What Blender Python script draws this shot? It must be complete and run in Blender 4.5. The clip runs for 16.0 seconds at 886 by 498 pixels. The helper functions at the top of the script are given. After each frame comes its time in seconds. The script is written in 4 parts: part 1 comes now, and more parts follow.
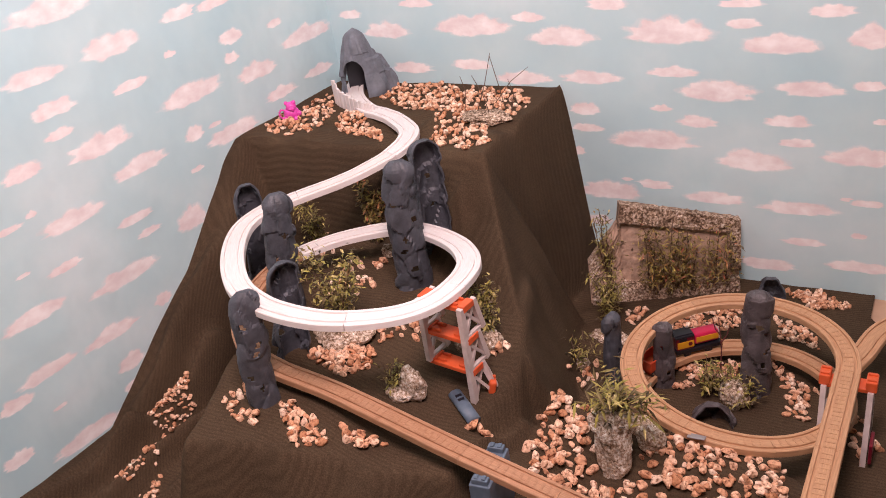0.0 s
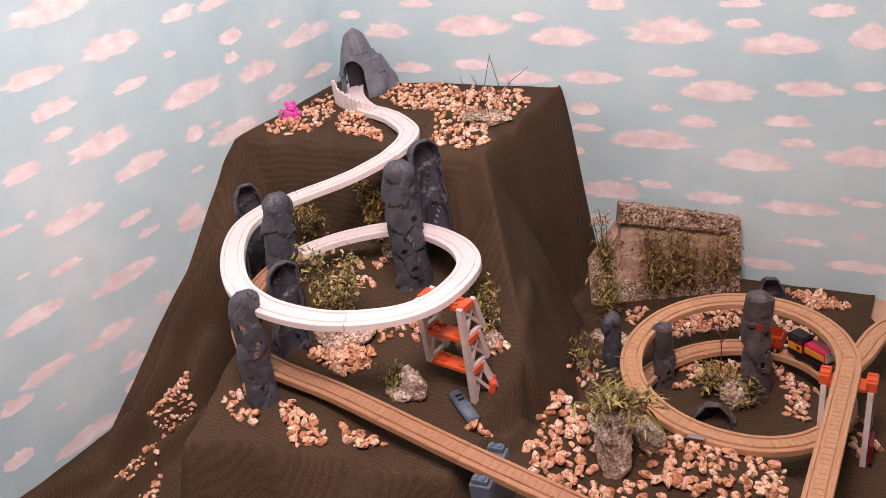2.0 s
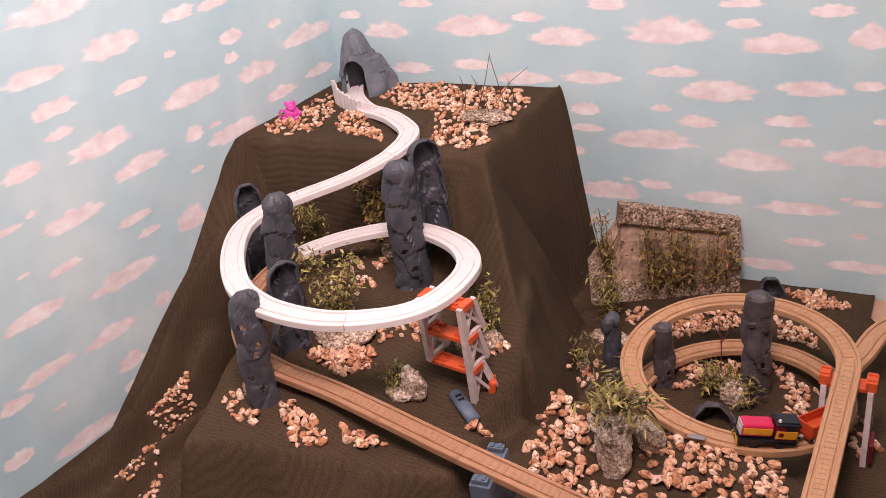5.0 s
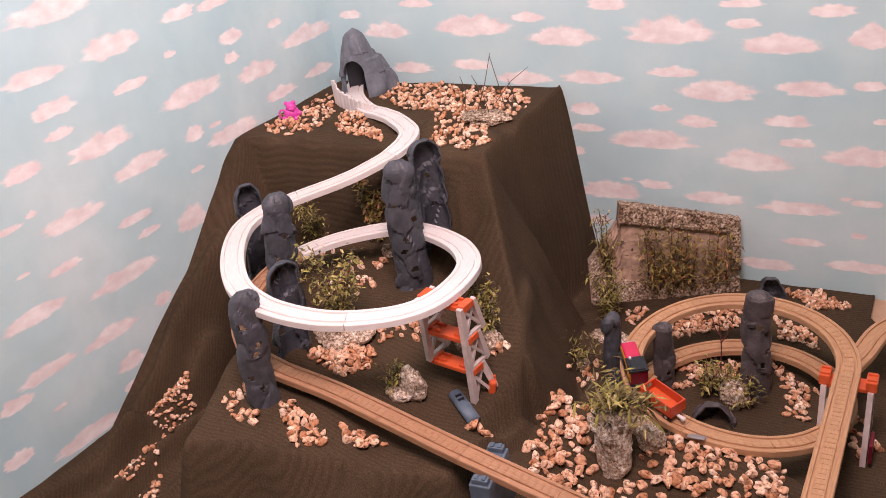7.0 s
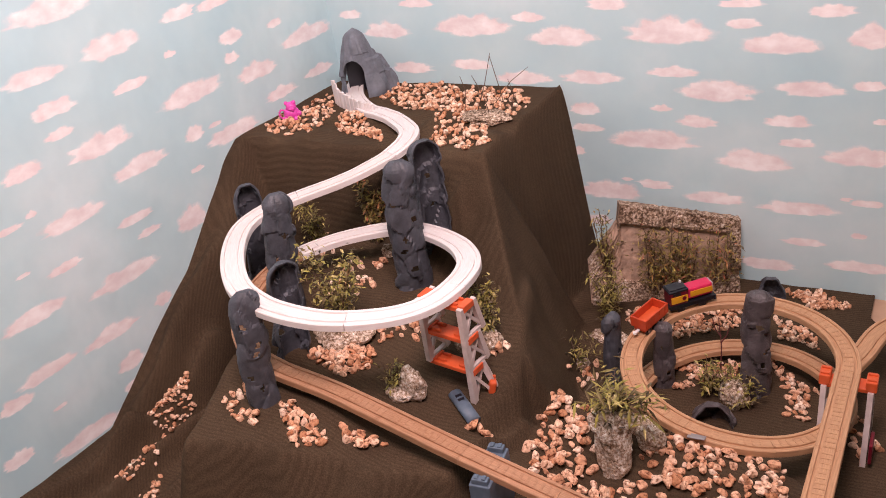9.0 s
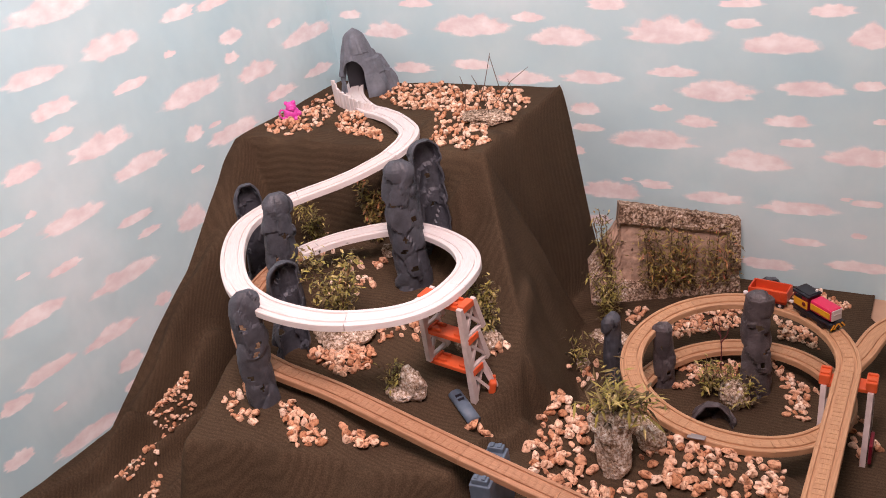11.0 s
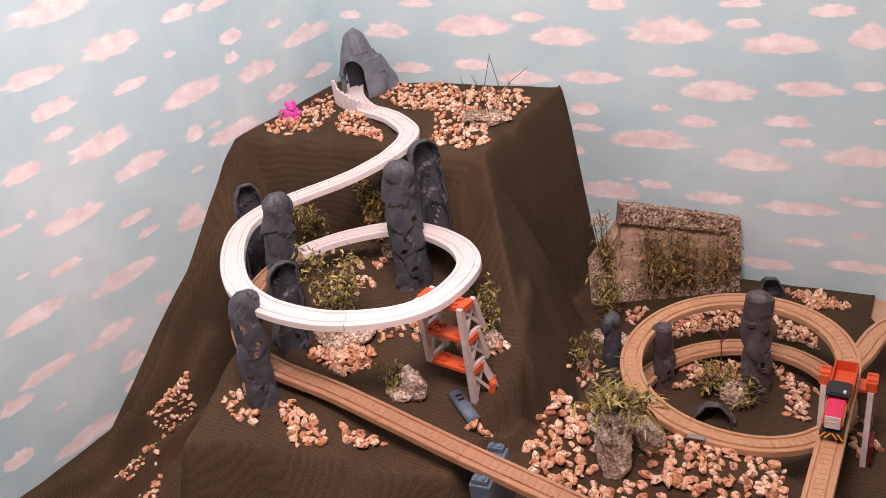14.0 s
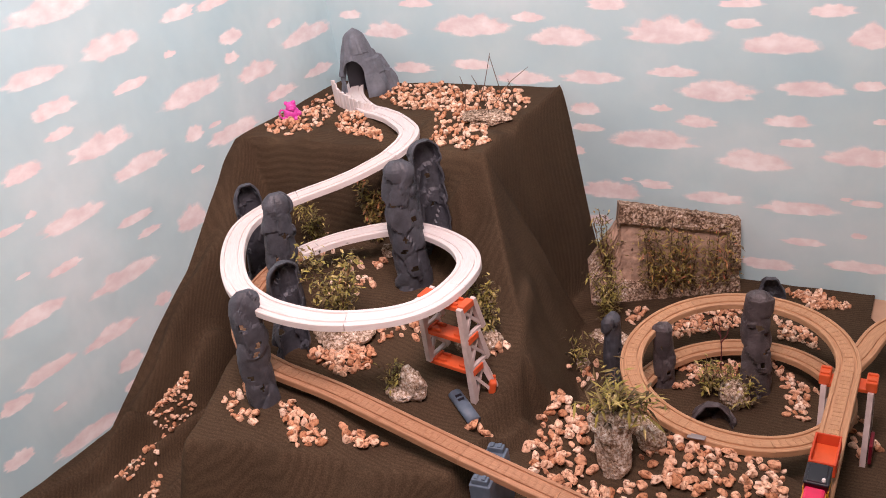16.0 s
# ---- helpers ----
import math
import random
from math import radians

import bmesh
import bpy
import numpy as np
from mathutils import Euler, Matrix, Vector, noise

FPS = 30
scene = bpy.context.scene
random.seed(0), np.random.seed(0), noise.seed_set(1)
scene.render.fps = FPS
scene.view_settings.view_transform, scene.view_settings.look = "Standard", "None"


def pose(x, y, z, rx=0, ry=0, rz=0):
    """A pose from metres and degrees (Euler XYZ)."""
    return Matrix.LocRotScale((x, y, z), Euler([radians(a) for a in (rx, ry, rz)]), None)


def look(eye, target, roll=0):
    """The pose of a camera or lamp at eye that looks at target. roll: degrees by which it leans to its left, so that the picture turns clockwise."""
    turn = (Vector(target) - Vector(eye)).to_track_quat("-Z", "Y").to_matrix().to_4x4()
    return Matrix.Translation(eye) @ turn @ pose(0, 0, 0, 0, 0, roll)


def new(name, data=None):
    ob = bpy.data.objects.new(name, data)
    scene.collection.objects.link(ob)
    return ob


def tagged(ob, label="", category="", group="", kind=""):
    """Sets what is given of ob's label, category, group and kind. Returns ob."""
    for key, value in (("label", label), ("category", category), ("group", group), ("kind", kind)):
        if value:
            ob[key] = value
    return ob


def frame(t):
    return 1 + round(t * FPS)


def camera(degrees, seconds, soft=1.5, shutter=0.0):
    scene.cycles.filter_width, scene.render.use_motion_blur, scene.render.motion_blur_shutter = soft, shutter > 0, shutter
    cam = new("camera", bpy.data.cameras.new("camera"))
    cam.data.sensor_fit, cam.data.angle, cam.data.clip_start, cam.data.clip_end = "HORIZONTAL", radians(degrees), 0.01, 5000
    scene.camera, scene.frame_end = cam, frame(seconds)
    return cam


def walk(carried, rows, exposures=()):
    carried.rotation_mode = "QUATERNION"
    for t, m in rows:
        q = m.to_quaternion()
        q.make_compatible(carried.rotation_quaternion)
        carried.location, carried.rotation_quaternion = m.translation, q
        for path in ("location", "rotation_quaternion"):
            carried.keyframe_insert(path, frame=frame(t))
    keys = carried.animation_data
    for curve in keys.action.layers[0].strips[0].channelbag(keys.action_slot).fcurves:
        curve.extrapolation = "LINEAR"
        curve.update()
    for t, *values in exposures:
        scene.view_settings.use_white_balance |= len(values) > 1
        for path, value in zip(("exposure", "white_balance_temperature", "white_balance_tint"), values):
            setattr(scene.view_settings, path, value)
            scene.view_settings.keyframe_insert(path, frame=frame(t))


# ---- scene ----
EYE = (0.0, 0.0, 1.133)
cam = camera(52.91, 16.0, soft=0.95)
LOOK = look(EYE, (-0.4769, 0.7400, 0.6588), -9.52)
walk(cam, [(0.0, LOOK), (16.0, LOOK)], exposures=[(0.0, 0.0), (16.0, 0.0)])

# ---- light: one room with a ceiling lamp ----
world = bpy.data.worlds.new("world")
scene.world = world
world.use_nodes = True
world.node_tree.nodes["Background"].inputs[0].default_value = (1.0, 0.86, 0.84, 1)
world.node_tree.nodes["Background"].inputs[1].default_value = 0.4


def area_lamp(name, eye, target, size, watts, colour):
    data = bpy.data.lights.new(name, "AREA")
    data.shape, data.size, data.energy, data.color = "DISK", size, watts, colour
    ob = new(name, data)
    ob.matrix_world = look(eye, target)
    return ob


area_lamp("ceiling_lamp_light", (-0.22, 0.36, 2.10), (-1.50, 1.20, 0.95), 0.70, 58.5, (1.0, 0.735, 0.740))

# ---- materials ----


def material(name, rough=0.6, metal=0.0):
    m = bpy.data.materials.new(name)
    m.use_nodes = True
    n = m.node_tree.nodes
    b = n["Principled BSDF"]
    b.inputs["Roughness"].default_value, b.inputs["Metallic"].default_value = rough, metal
    return m, n, m.node_tree.links, b


def ramp(n, links, source, stops):
    r = n.new("ShaderNodeValToRGB")
    e = r.color_ramp.elements
    while len(e) < len(stops):
        e.new(0.5)
    for el, (at, col) in zip(e, stops):
        el.position, el.color = at, (*col, 1)
    links.new(source, r.inputs[0])
    return r.outputs[0]


def noise_tex(n, links, scale, detail=4, vec=None, rough=0.55):
    t = n.new("ShaderNodeTexNoise")
    t.inputs["Scale"].default_value, t.inputs["Detail"].default_value = scale, detail
    t.inputs["Roughness"].default_value = rough
    if vec:
        links.new(vec, t.inputs["Vector"])
    return t.outputs["Fac"]


def mix(n, links, fac, a, b, blend="MIX"):
    m = n.new("ShaderNodeMix")
    m.data_type, m.blend_type = "RGBA", blend
    for sock, v in ((m.inputs[0], fac), (m.inputs[6], a), (m.inputs[7], b)):
        if isinstance(v, (int, float)):
            sock.default_value = v
        elif isinstance(v, tuple):
            sock.default_value = (*v, 1)
        else:
            links.new(v, sock)
    return m.outputs[2]


def bump(n, links, b, height, strength, dist):
    k = n.new("ShaderNodeBump")
    k.inputs["Strength"].default_value, k.inputs["Distance"].default_value = strength, dist
    links.new(height, k.inputs["Height"])
    links.new(k.outputs[0], b.inputs["Normal"])


def coords(n, kind="Object"):
    return n.new("ShaderNodeTexCoord").outputs[kind]


def position(n):
    return n.new("ShaderNodeNewGeometry").outputs["Position"]


def stretched(n, links, vec, scale, turn=(0, 0, 0)):
    m = n.new("ShaderNodeMapping")
    m.inputs["Scale"].default_value, m.inputs["Rotation"].default_value = scale, turn
    links.new(vec, m.inputs["Vector"])
    return m.outputs[0]


def plain(name, colour, rough=0.5, vary=0.25, scale=60.0, relief=0.15, dist=0.0006):
    m, n, l, b = material(name, rough)
    v = coords(n)
    f = noise_tex(n, l, scale, 5, v)
    dark = tuple(c * (1 - vary) for c in colour)
    light = tuple(min(1, c * (1 + vary)) for c in colour)
    l.new(ramp(n, l, f, [(0.3, dark), (0.7, light)]), b.inputs["Base Color"])
    bump(n, l, b, noise_tex(n, l, scale * 6, 3, v), relief, dist)
    return m


def make_cloth():
    m, n, l, b = material("knit_cloth", 0.92)
    v = position(n)
    a = ramp(n, l, noise_tex(n, l, 5.0, 4, v), [(0.3, (0.062, 0.042, 0.026)), (0.72, (0.098, 0.066, 0.040))])
    fine = ramp(n, l, noise_tex(n, l, 420.0, 2, v), [(0.3, (0.6, 0.6, 0.6)), (0.75, (1.25, 1.25, 1.25))])
    wv = n.new("ShaderNodeTexWave")
    wv.bands_direction = "Y"
    wv.inputs["Scale"].default_value, wv.inputs["Distortion"].default_value = 46.0, 1.6
    wv.inputs["Detail"].default_value, wv.inputs["Detail Scale"].default_value = 2.0, 0.6
    l.new(stretched(n, l, v, (1, 1, 1.25), (0.5, 0.0, 0.0)), wv.inputs["Vector"])
    ribs = ramp(n, l, wv.outputs["Fac"], [(0.1, (0.88, 0.88, 0.88)), (0.8, (1.05, 1.05, 1.05))])
    col = mix(n, l, 1.0, mix(n, l, 1.0, a, fine, "MULTIPLY"), ribs, "MULTIPLY")
    l.new(col, b.inputs["Base Color"])
    b.inputs["Specular IOR Level"].default_value = 0.1
    bump(n, l, b, wv.outputs["Fac"], 0.35, 0.0010)
    return m


def make_wood(name, light, dark, rough=0.55):
    m, n, l, b = material(name, rough)
    uv = coords(n, "UV")
    g = noise_tex(n, l, 3.0, 6, stretched(n, l, uv, (9, 160, 1)), 0.6)
    c = ramp(n, l, g, [(0.3, dark), (0.62, light)])
    info = n.new("ShaderNodeObjectInfo")
    tone = ramp(n, l, info.outputs["Random"], [(0.0, (0.88, 0.86, 0.84)), (1.0, (1.0, 1.0, 1.0))])
    l.new(mix(n, l, 1.0, c, tone, "MULTIPLY"), b.inputs["Base Color"])
    bump(n, l, b, g, 0.2, 0.0006)
    return m


def make_stone():
    m, n, l, b = material("pink_stone", 0.75)
    v = position(n)
    info = n.new("ShaderNodeObjectInfo")
    geo = n.new("ShaderNodeNewGeometry")
    s = n.new("ShaderNodeMath")
    s.operation = "ADD"
    l.new(info.outputs["Random"], s.inputs[0])
    l.new(geo.outputs["Random Per Island"], s.inputs[1])
    h = n.new("ShaderNodeMath")
    h.operation = "FRACT"
    l.new(s.outputs[0], h.inputs[0])
    tone = ramp(n, l, h.outputs[0], [(0.0, (0.52, 0.25, 0.13)), (0.3, (0.72, 0.42, 0.27)), (0.65, (0.86, 0.60, 0.44)), (1.0, (0.95, 0.80, 0.68))])
    # the dark stop gives brown patches and also paints shade of small crevices
    spots = ramp(n, l, noise_tex(n, l, 170.0, 5, v), [(0.36, (0.30, 0.18, 0.12)), (0.46, (0.88, 0.78, 0.70)), (0.66, (1.18, 1.16, 1.12))])
    l.new(mix(n, l, 1.0, tone, spots, "MULTIPLY"), b.inputs["Base Color"])
    bump(n, l, b, noise_tex(n, l, 230.0, 5, v), 0.8, 0.003)
    return m


def make_sky(name, cloudy):
    """Printed sky cotton; each printed cloud thins out to the wall's blue at its rim."""
    m, n, l, b = material(name, 0.9)
    v = position(n)
    blue = ramp(n, l, noise_tex(n, l, 3.5, 5, v), [(0.3, (0.46, 0.67, 0.72)), (0.52, (0.54, 0.73, 0.76)), (0.72, (0.66, 0.80, 0.82))])
    col = blue
    if cloudy:
        at = n.new("ShaderNodeAttribute")
        at.attribute_name = "fade"
        puff = noise_tex(n, l, 26.0, 8, v, 0.72)
        cloud = ramp(n, l, noise_tex(n, l, 24.0, 5, stretched(n, l, v, (1, 1, 1.6))), [(0.32, (0.80, 0.71, 0.72)), (0.50, (0.88, 0.82, 0.82)), (0.66, (0.96, 0.93, 0.93))])
        k = n.new("ShaderNodeMath")
        k.operation = "MULTIPLY_ADD"
        l.new(puff, k.inputs[0])
        k.inputs[1].default_value = 1.7
        l.new(at.outputs["Fac"], k.inputs[2])
        edge = ramp(n, l, k.outputs[0], [(0.45, (0, 0, 0)), (0.80, (0.30, 0.30, 0.30)), (1.05, (0.75, 0.75, 0.75)), (1.50, (1, 1, 1))])
        col = mix(n, l, edge, blue, cloud)
    l.new(col, b.inputs["Base Color"])
    bump(n, l, b, noise_tex(n, l, 5.0, 3, stretched(n, l, v, (1.2, 1.2, 0.8), (0.5, 0.7, 0.0))), 0.40, 0.03)
    return m


CLOTH = make_cloth()
WOOD = make_wood("beech_track", (0.62, 0.365, 0.205), (0.43, 0.225, 0.115))
# the ramp's beech is darker and redder than the loop's
RAMP_WOOD = make_wood("darker_beech_track", (0.52, 0.285, 0.165), (0.34, 0.165, 0.085))
WHITE_WOOD = make_wood("white_painted_track", (0.86, 0.83, 0.83), (0.78, 0.70, 0.68), 0.5)
STONE = make_stone()
SKY, CLOUD = make_sky("printed_sky", False), make_sky("printed_cloud", True)
GREY = plain("grey_rock_plastic", (0.062, 0.066, 0.080), 0.5, 0.4, 45.0, 0.7, 0.0015)
LIGHT_GREY = plain("purple_grey_rock_plastic", (0.088, 0.074, 0.078), 0.5, 0.45, 45.0, 0.9, 0.002)
CAVE_GREY = plain("blue_grey_rock_plastic", (0.15, 0.17, 0.20), 0.6, 0.3, 40.0, 0.4, 0.001)
ORANGE = plain("orange_plastic", (0.66, 0.105, 0.03), 0.4, 0.08)
TRESTLE = plain("grey_trestle_plastic", (0.60, 0.51, 0.49), 0.5, 0.12)
DULL_GREY = plain("dull_grey_plastic", (0.25, 0.23, 0.23), 0.5, 0.12)
BLUE = plain("slate_blue_plastic", (0.10, 0.14, 0.19), 0.5, 0.15)
PINK = plain("magenta_paint", (0.62, 0.02, 0.09), 0.3, 0.06)
BLACK = plain("black_paint", (0.012, 0.012, 0.018), 0.35, 0.1)
YELLOW = plain("yellow_paint", (0.72, 0.35, 0.02), 0.35, 0.06)
WAGON_RED = plain("orange_red_plastic", (0.55, 0.065, 0.02), 0.4, 0.08)
WHITE = plain("white_plastic", (0.75, 0.72, 0.70), 0.4, 0.05)
TOY_PINK = plain("pink_toy_plastic", (0.75, 0.08, 0.45), 0.35, 0.06)
DARK_RED = plain("dark_magenta_paint", (0.16, 0.008, 0.02), 0.35, 0.1)
PALE = plain("pale_grey_plastic", (0.55, 0.50, 0.48), 0.45, 0.06)
PLASTER = plain("room_plaster", (0.75, 0.71, 0.66), 0.9, 0.03, 4.0)
TWIG = plain("brown_twig", (0.10, 0.055, 0.035), 0.8, 0.3, 200.0)
RED_TWIG = plain("dark_red_twig", (0.13, 0.03, 0.03), 0.8, 0.3, 200.0)
FOAM = plain("tan_foam_rock", (0.50, 0.35, 0.26), 0.9, 0.35, 45.0, 0.6, 0.003)


def make_speckle(name="speckled_foam_rock", shift=0.0):
    m, n, l, b = material(name, 0.85)
    v = coords(n)
    c = ramp(n, l, noise_tex(n, l, 190.0, 6, v, 0.75), [(0.36 + shift, (0.10, 0.06, 0.035)), (0.43 + shift, (0.40, 0.28, 0.19)), (0.51 + shift, (0.66, 0.54, 0.43)), (0.60 + shift, (0.95, 0.92, 0.88))])
    big = ramp(n, l, noise_tex(n, l, 22.0, 3, v), [(0.35, (0.6, 0.55, 0.5)), (0.65, (1.1, 1.1, 1.1))])
    l.new(mix(n, l, 1.0, c, big, "MULTIPLY"), b.inputs["Base Color"])
    bump(n, l, b, noise_tex(n, l, 150.0, 5, v), 0.8, 0.003)
    return m


def make_leaf(name, stops):
    m, n, l, b = material(name, 0.55)
    geo = n.new("ShaderNodeNewGeometry")
    c = ramp(n, l, geo.outputs["Random Per Island"], stops)
    grain = ramp(n, l, noise_tex(n, l, 180.0, 3, coords(n)), [(0.3, (0.7, 0.7, 0.7)), (0.7, (1.2, 1.2, 1.2))])
    l.new(mix(n, l, 1.0, c, grain, "MULTIPLY"), b.inputs["Base Color"])
    return m


SPECKLE, DARK_SPECKLE = make_speckle("speckled_foam_rock", 0.035), make_speckle("brown_flecked_foam_rock", 0.072)
BRIGHT_SPECKLE = make_speckle("white_flecked_foam_rock", 0.005)

LEAF = make_leaf("olive_leaf", [(0.0, (0.05, 0.033, 0.015)), (0.25, (0.15, 0.10, 0.035)), (0.5, (0.22, 0.19, 0.04)), (0.8, (0.38, 0.32, 0.07)), (1.0, (0.58, 0.46, 0.20))])
RUST_LEAF = make_leaf("rusty_leaf", [(0.0, (0.06, 0.03, 0.012)), (0.4, (0.17, 0.12, 0.03)), (0.7, (0.32, 0.25, 0.05)), (0.85, (0.42, 0.30, 0.09)), (1.0, (0.46, 0.12, 0.07))])
FLOOR = plain("floor_boards", (0.52, 0.33, 0.22), 0.5, 0.15, 12.0)

# ---- building helpers ----


def link_mesh(name, bm, mat, smooth=False):
    me = bpy.data.meshes.new(name)
    bm.to_mesh(me)
    bm.free()
    for mm in (mat if isinstance(mat, (list, tuple)) else [mat]):
        me.materials.append(mm)
    if smooth:
        me.polygons.foreach_set("use_smooth", [True] * len(me.polygons))
    return new(name, me)


def part(name, bm, mat, parent, label="", smooth=False):
    ob = link_mesh(name, bm, mat, smooth)
    ob.parent = parent
    return tagged(ob, label)


def empty(name, m=None):
    ob = new(name)
    ob.empty_display_size = 0.02
    if m is not None:
        ob.matrix_world = m
    return ob


def box(bm, cx, cy, cz, sx, sy, sz, bevel=0.0, turn=None):
    r = bmesh.ops.create_cube(bm, size=1.0)
    vs = r["verts"]
    bmesh.ops.scale(bm, vec=(sx, sy, sz), verts=vs)
    if bevel:
        es = list({e for v in vs for e in v.link_edges})
        g = bmesh.ops.bevel(bm, geom=es, offset=bevel, segments=2, affect="EDGES", profile=0.5)
        vs = list({v for f in g["faces"] for v in f.verts} | {v for v in vs if v.is_valid})
    if turn is not None:
        bmesh.ops.transform(bm, matrix=turn, verts=vs)
    bmesh.ops.translate(bm, vec=(cx, cy, cz), verts=vs)
    return vs


def cyl(bm, m, r1, r2, depth, seg=16):
    return bmesh.ops.create_cone(bm, cap_ends=True, segments=seg, radius1=r1, radius2=r2, depth=depth, matrix=m)["verts"]


def smooth01(t):
    t = max(0.0, min(1.0, t))
    return t * t * (3 - 2 * t)


def lerp_table(t, table):
    for (a, va), (b, vb) in zip(table, table[1:]):
        if t <= b:
            return va + (vb - va) * max(0.0, (t - a) / (b - a))
    return table[-1][1]


# ---- terrain: one cloth sheet over boxes ----
def wall_x(y):
    return -1.57 + 0.1 * y


def outside(x, y, poly):
    """Distance outside a convex polygon given anticlockwise; 0 inside."""
    best, inside = 9.0, True
    for (ax, ay), (bx, by) in zip(poly, poly[1:] + poly[:1]):
        ex, ey = bx - ax, by - ay
        L = math.hypot(ex, ey)
        if (x - ax) * ey - (y - ay) * ex > 0:
            inside = False
        t = max(0.0, min(1.0, ((x - ax) * ex + (y - ay) * ey) / (L * L)))
        best = min(best, math.hypot(x - ax - t * ex, y - ay - t * ey))
    return 0.0 if inside else best


PLATEAU = [(-1.60, 1.435), (-0.80, 1.43), (-0.775, 1.95), (-1.60, 1.95)]
STEP = [(-1.040, 0.748), (-0.610, 0.852), (-0.585, 1.05), (-0.66, 1.30), (-0.80, 1.50), (-1.24, 1.50), (-1.12, 0.96)]
MOUND = [(-0.66, 0.60), (0.30, 0.60), (0.30, 1.0), (-0.20, 1.13), (-0.36, 1.13), (-0.56, 1.14), (-0.64, 1.0)]


def slope(d, run):
    """Cloth that falls over an edge: rounded lip, steep face, flared foot."""
    t = d / run
    if t >= 1:
        return 0.0
    return 1 - smooth01(t ** 0.88)


def step_top(x, y):
    near = 0.220 - 0.042 * smooth01((x + 0.95) / 0.28)
    return near + (0.240 - near) * smooth01((y - 0.98) / 0.28)


def height(x, y):
    n1 = noise.noise(Vector((x * 6, y * 6, 0.3)))
    n2 = noise.noise(Vector((x * 17, y * 17, 4.3)))
    dp = outside(x, y, PLATEAU)
    z = 0.45 * slope(dp, 0.085 + 0.03 * n1)
    ds = outside(x, y, STEP)
    z = max(z, step_top(x, y) * slope(ds, 0.105 - 0.055 * smooth01((x + 0.69) / 0.06) + 0.03 * n1))
    dm = outside(x, y, MOUND)
    top = 0.062 + 0.055 * smooth01((-0.40 - x) / 0.2)
    bank = lerp_table(x, [(-0.50, 0.112), (-0.42, 0.099), (-0.30, 0.097), (-0.23, 0.088), (-0.18, 0.078), (-0.10, 0.066)])
    top += max(0.0, bank - top) * smooth01((y - 0.99) / 0.13)
    z = max(z, top * slope(dm, 0.07))
    # the hill's near corner trails down as a ridge of cloth
    u = ((x + 0.79) * 0.56 - (y - 1.43) * 0.83) / 0.36
    v = (x + 0.79) * 0.83 + (y - 1.43) * 0.56
    if -0.1 < u < 1.25:
        top = 0.45 - 0.26 * max(0.0, u) ** 0.75
        z = max(z, top - (1.1 * -v if v < 0 else 2.6 * v) - 3.0 * max(0.0, u - 1.0) ** 2)
    foot = smooth01((x + 1.27) / -0.14) * lerp_table(y, [(0.70, 0.0), (0.89, 0.0), (0.96, 0.054), (1.05, 0.128), (1.19, 0.225), (1.33, 0.37), (1.42, 0.45)])
    pleat = smooth01((x + 1.16) / -0.10) * smooth01((1.40 - y) / 0.15)
    z = max(z, foot) + pleat * 0.046 * smooth01((x - wall_x(y)) / 0.10) * math.sin((x - 0.25 * y) * 62 + 3.0 * n1)
    # a roll of cloth before the gravel heap
    u = ((x + 1.49) * 0.80 + (y - 0.795) * 0.595) / 0.17
    v = (x + 1.49) * 0.595 - (y - 0.795) * 0.80
    z += 0.052 * math.exp(-(v / (0.060 if v > 0 else 0.012)) ** 2) * smooth01((u - 0.2) / 0.4) * smooth01((1.1 - u) / 0.3)
    # the tuck of cloth between the step and the mound
    u = (1.13 - y) / 0.17
    v = x + 0.560 + 0.040 * u
    z -= 0.045 * math.exp(-(v / (0.010 if v > 0 else 0.020)) ** 2) * smooth01((u + 0.1) / 0.3) * smooth01((1.1 - u) / 0.3)
    near = min(dp if dp > 0 else 9, ds if ds > 0 else 9)
    z += 0.020 * math.exp(-((ds - 0.07) / 0.05) ** 2) * smooth01((0.90 - y) / 0.1) * math.sin((x + 0.35 * y) * 41 + 2.5 * n1) if ds > 0 else 0.0
    fold = math.exp(-((near - 0.05) / 0.05) ** 2) * 0.034
    z += fold * noise.noise(Vector((x * 11, y * 11, 9.1))) + 0.0025 * n2 + 0.004 * n1
    return max(z, -0.004 + 0.002 * n2)


def build_ground():
    bm = bmesh.new()
    uvs = 0.0065
    nx, ny = int(1.70 / uvs), int(1.45 / uvs)
    grid = []
    for j in range(ny + 1):
        y = 0.38 + 1.435 * j / ny
        x0, x1 = wall_x(y) - 0.015, -0.092 + max(0.0, 1.72 - y) * 0.75
        row = []
        for i in range(nx + 1):
            x = x0 + (x1 - x0) * i / nx
            row.append(bm.verts.new((x, y, height(x, y))))
        grid.append(row)
    for j in range(ny):
        for i in range(nx):
            bm.faces.new((grid[j][i], grid[j][i + 1], grid[j + 1][i + 1], grid[j + 1][i]))
    ob = link_mesh("ground_cloth", bm, CLOTH, True)
    tagged(ob, "dark olive ribbed knit cloth draped over stepped boxes", "cloth", kind="structure")


build_ground()


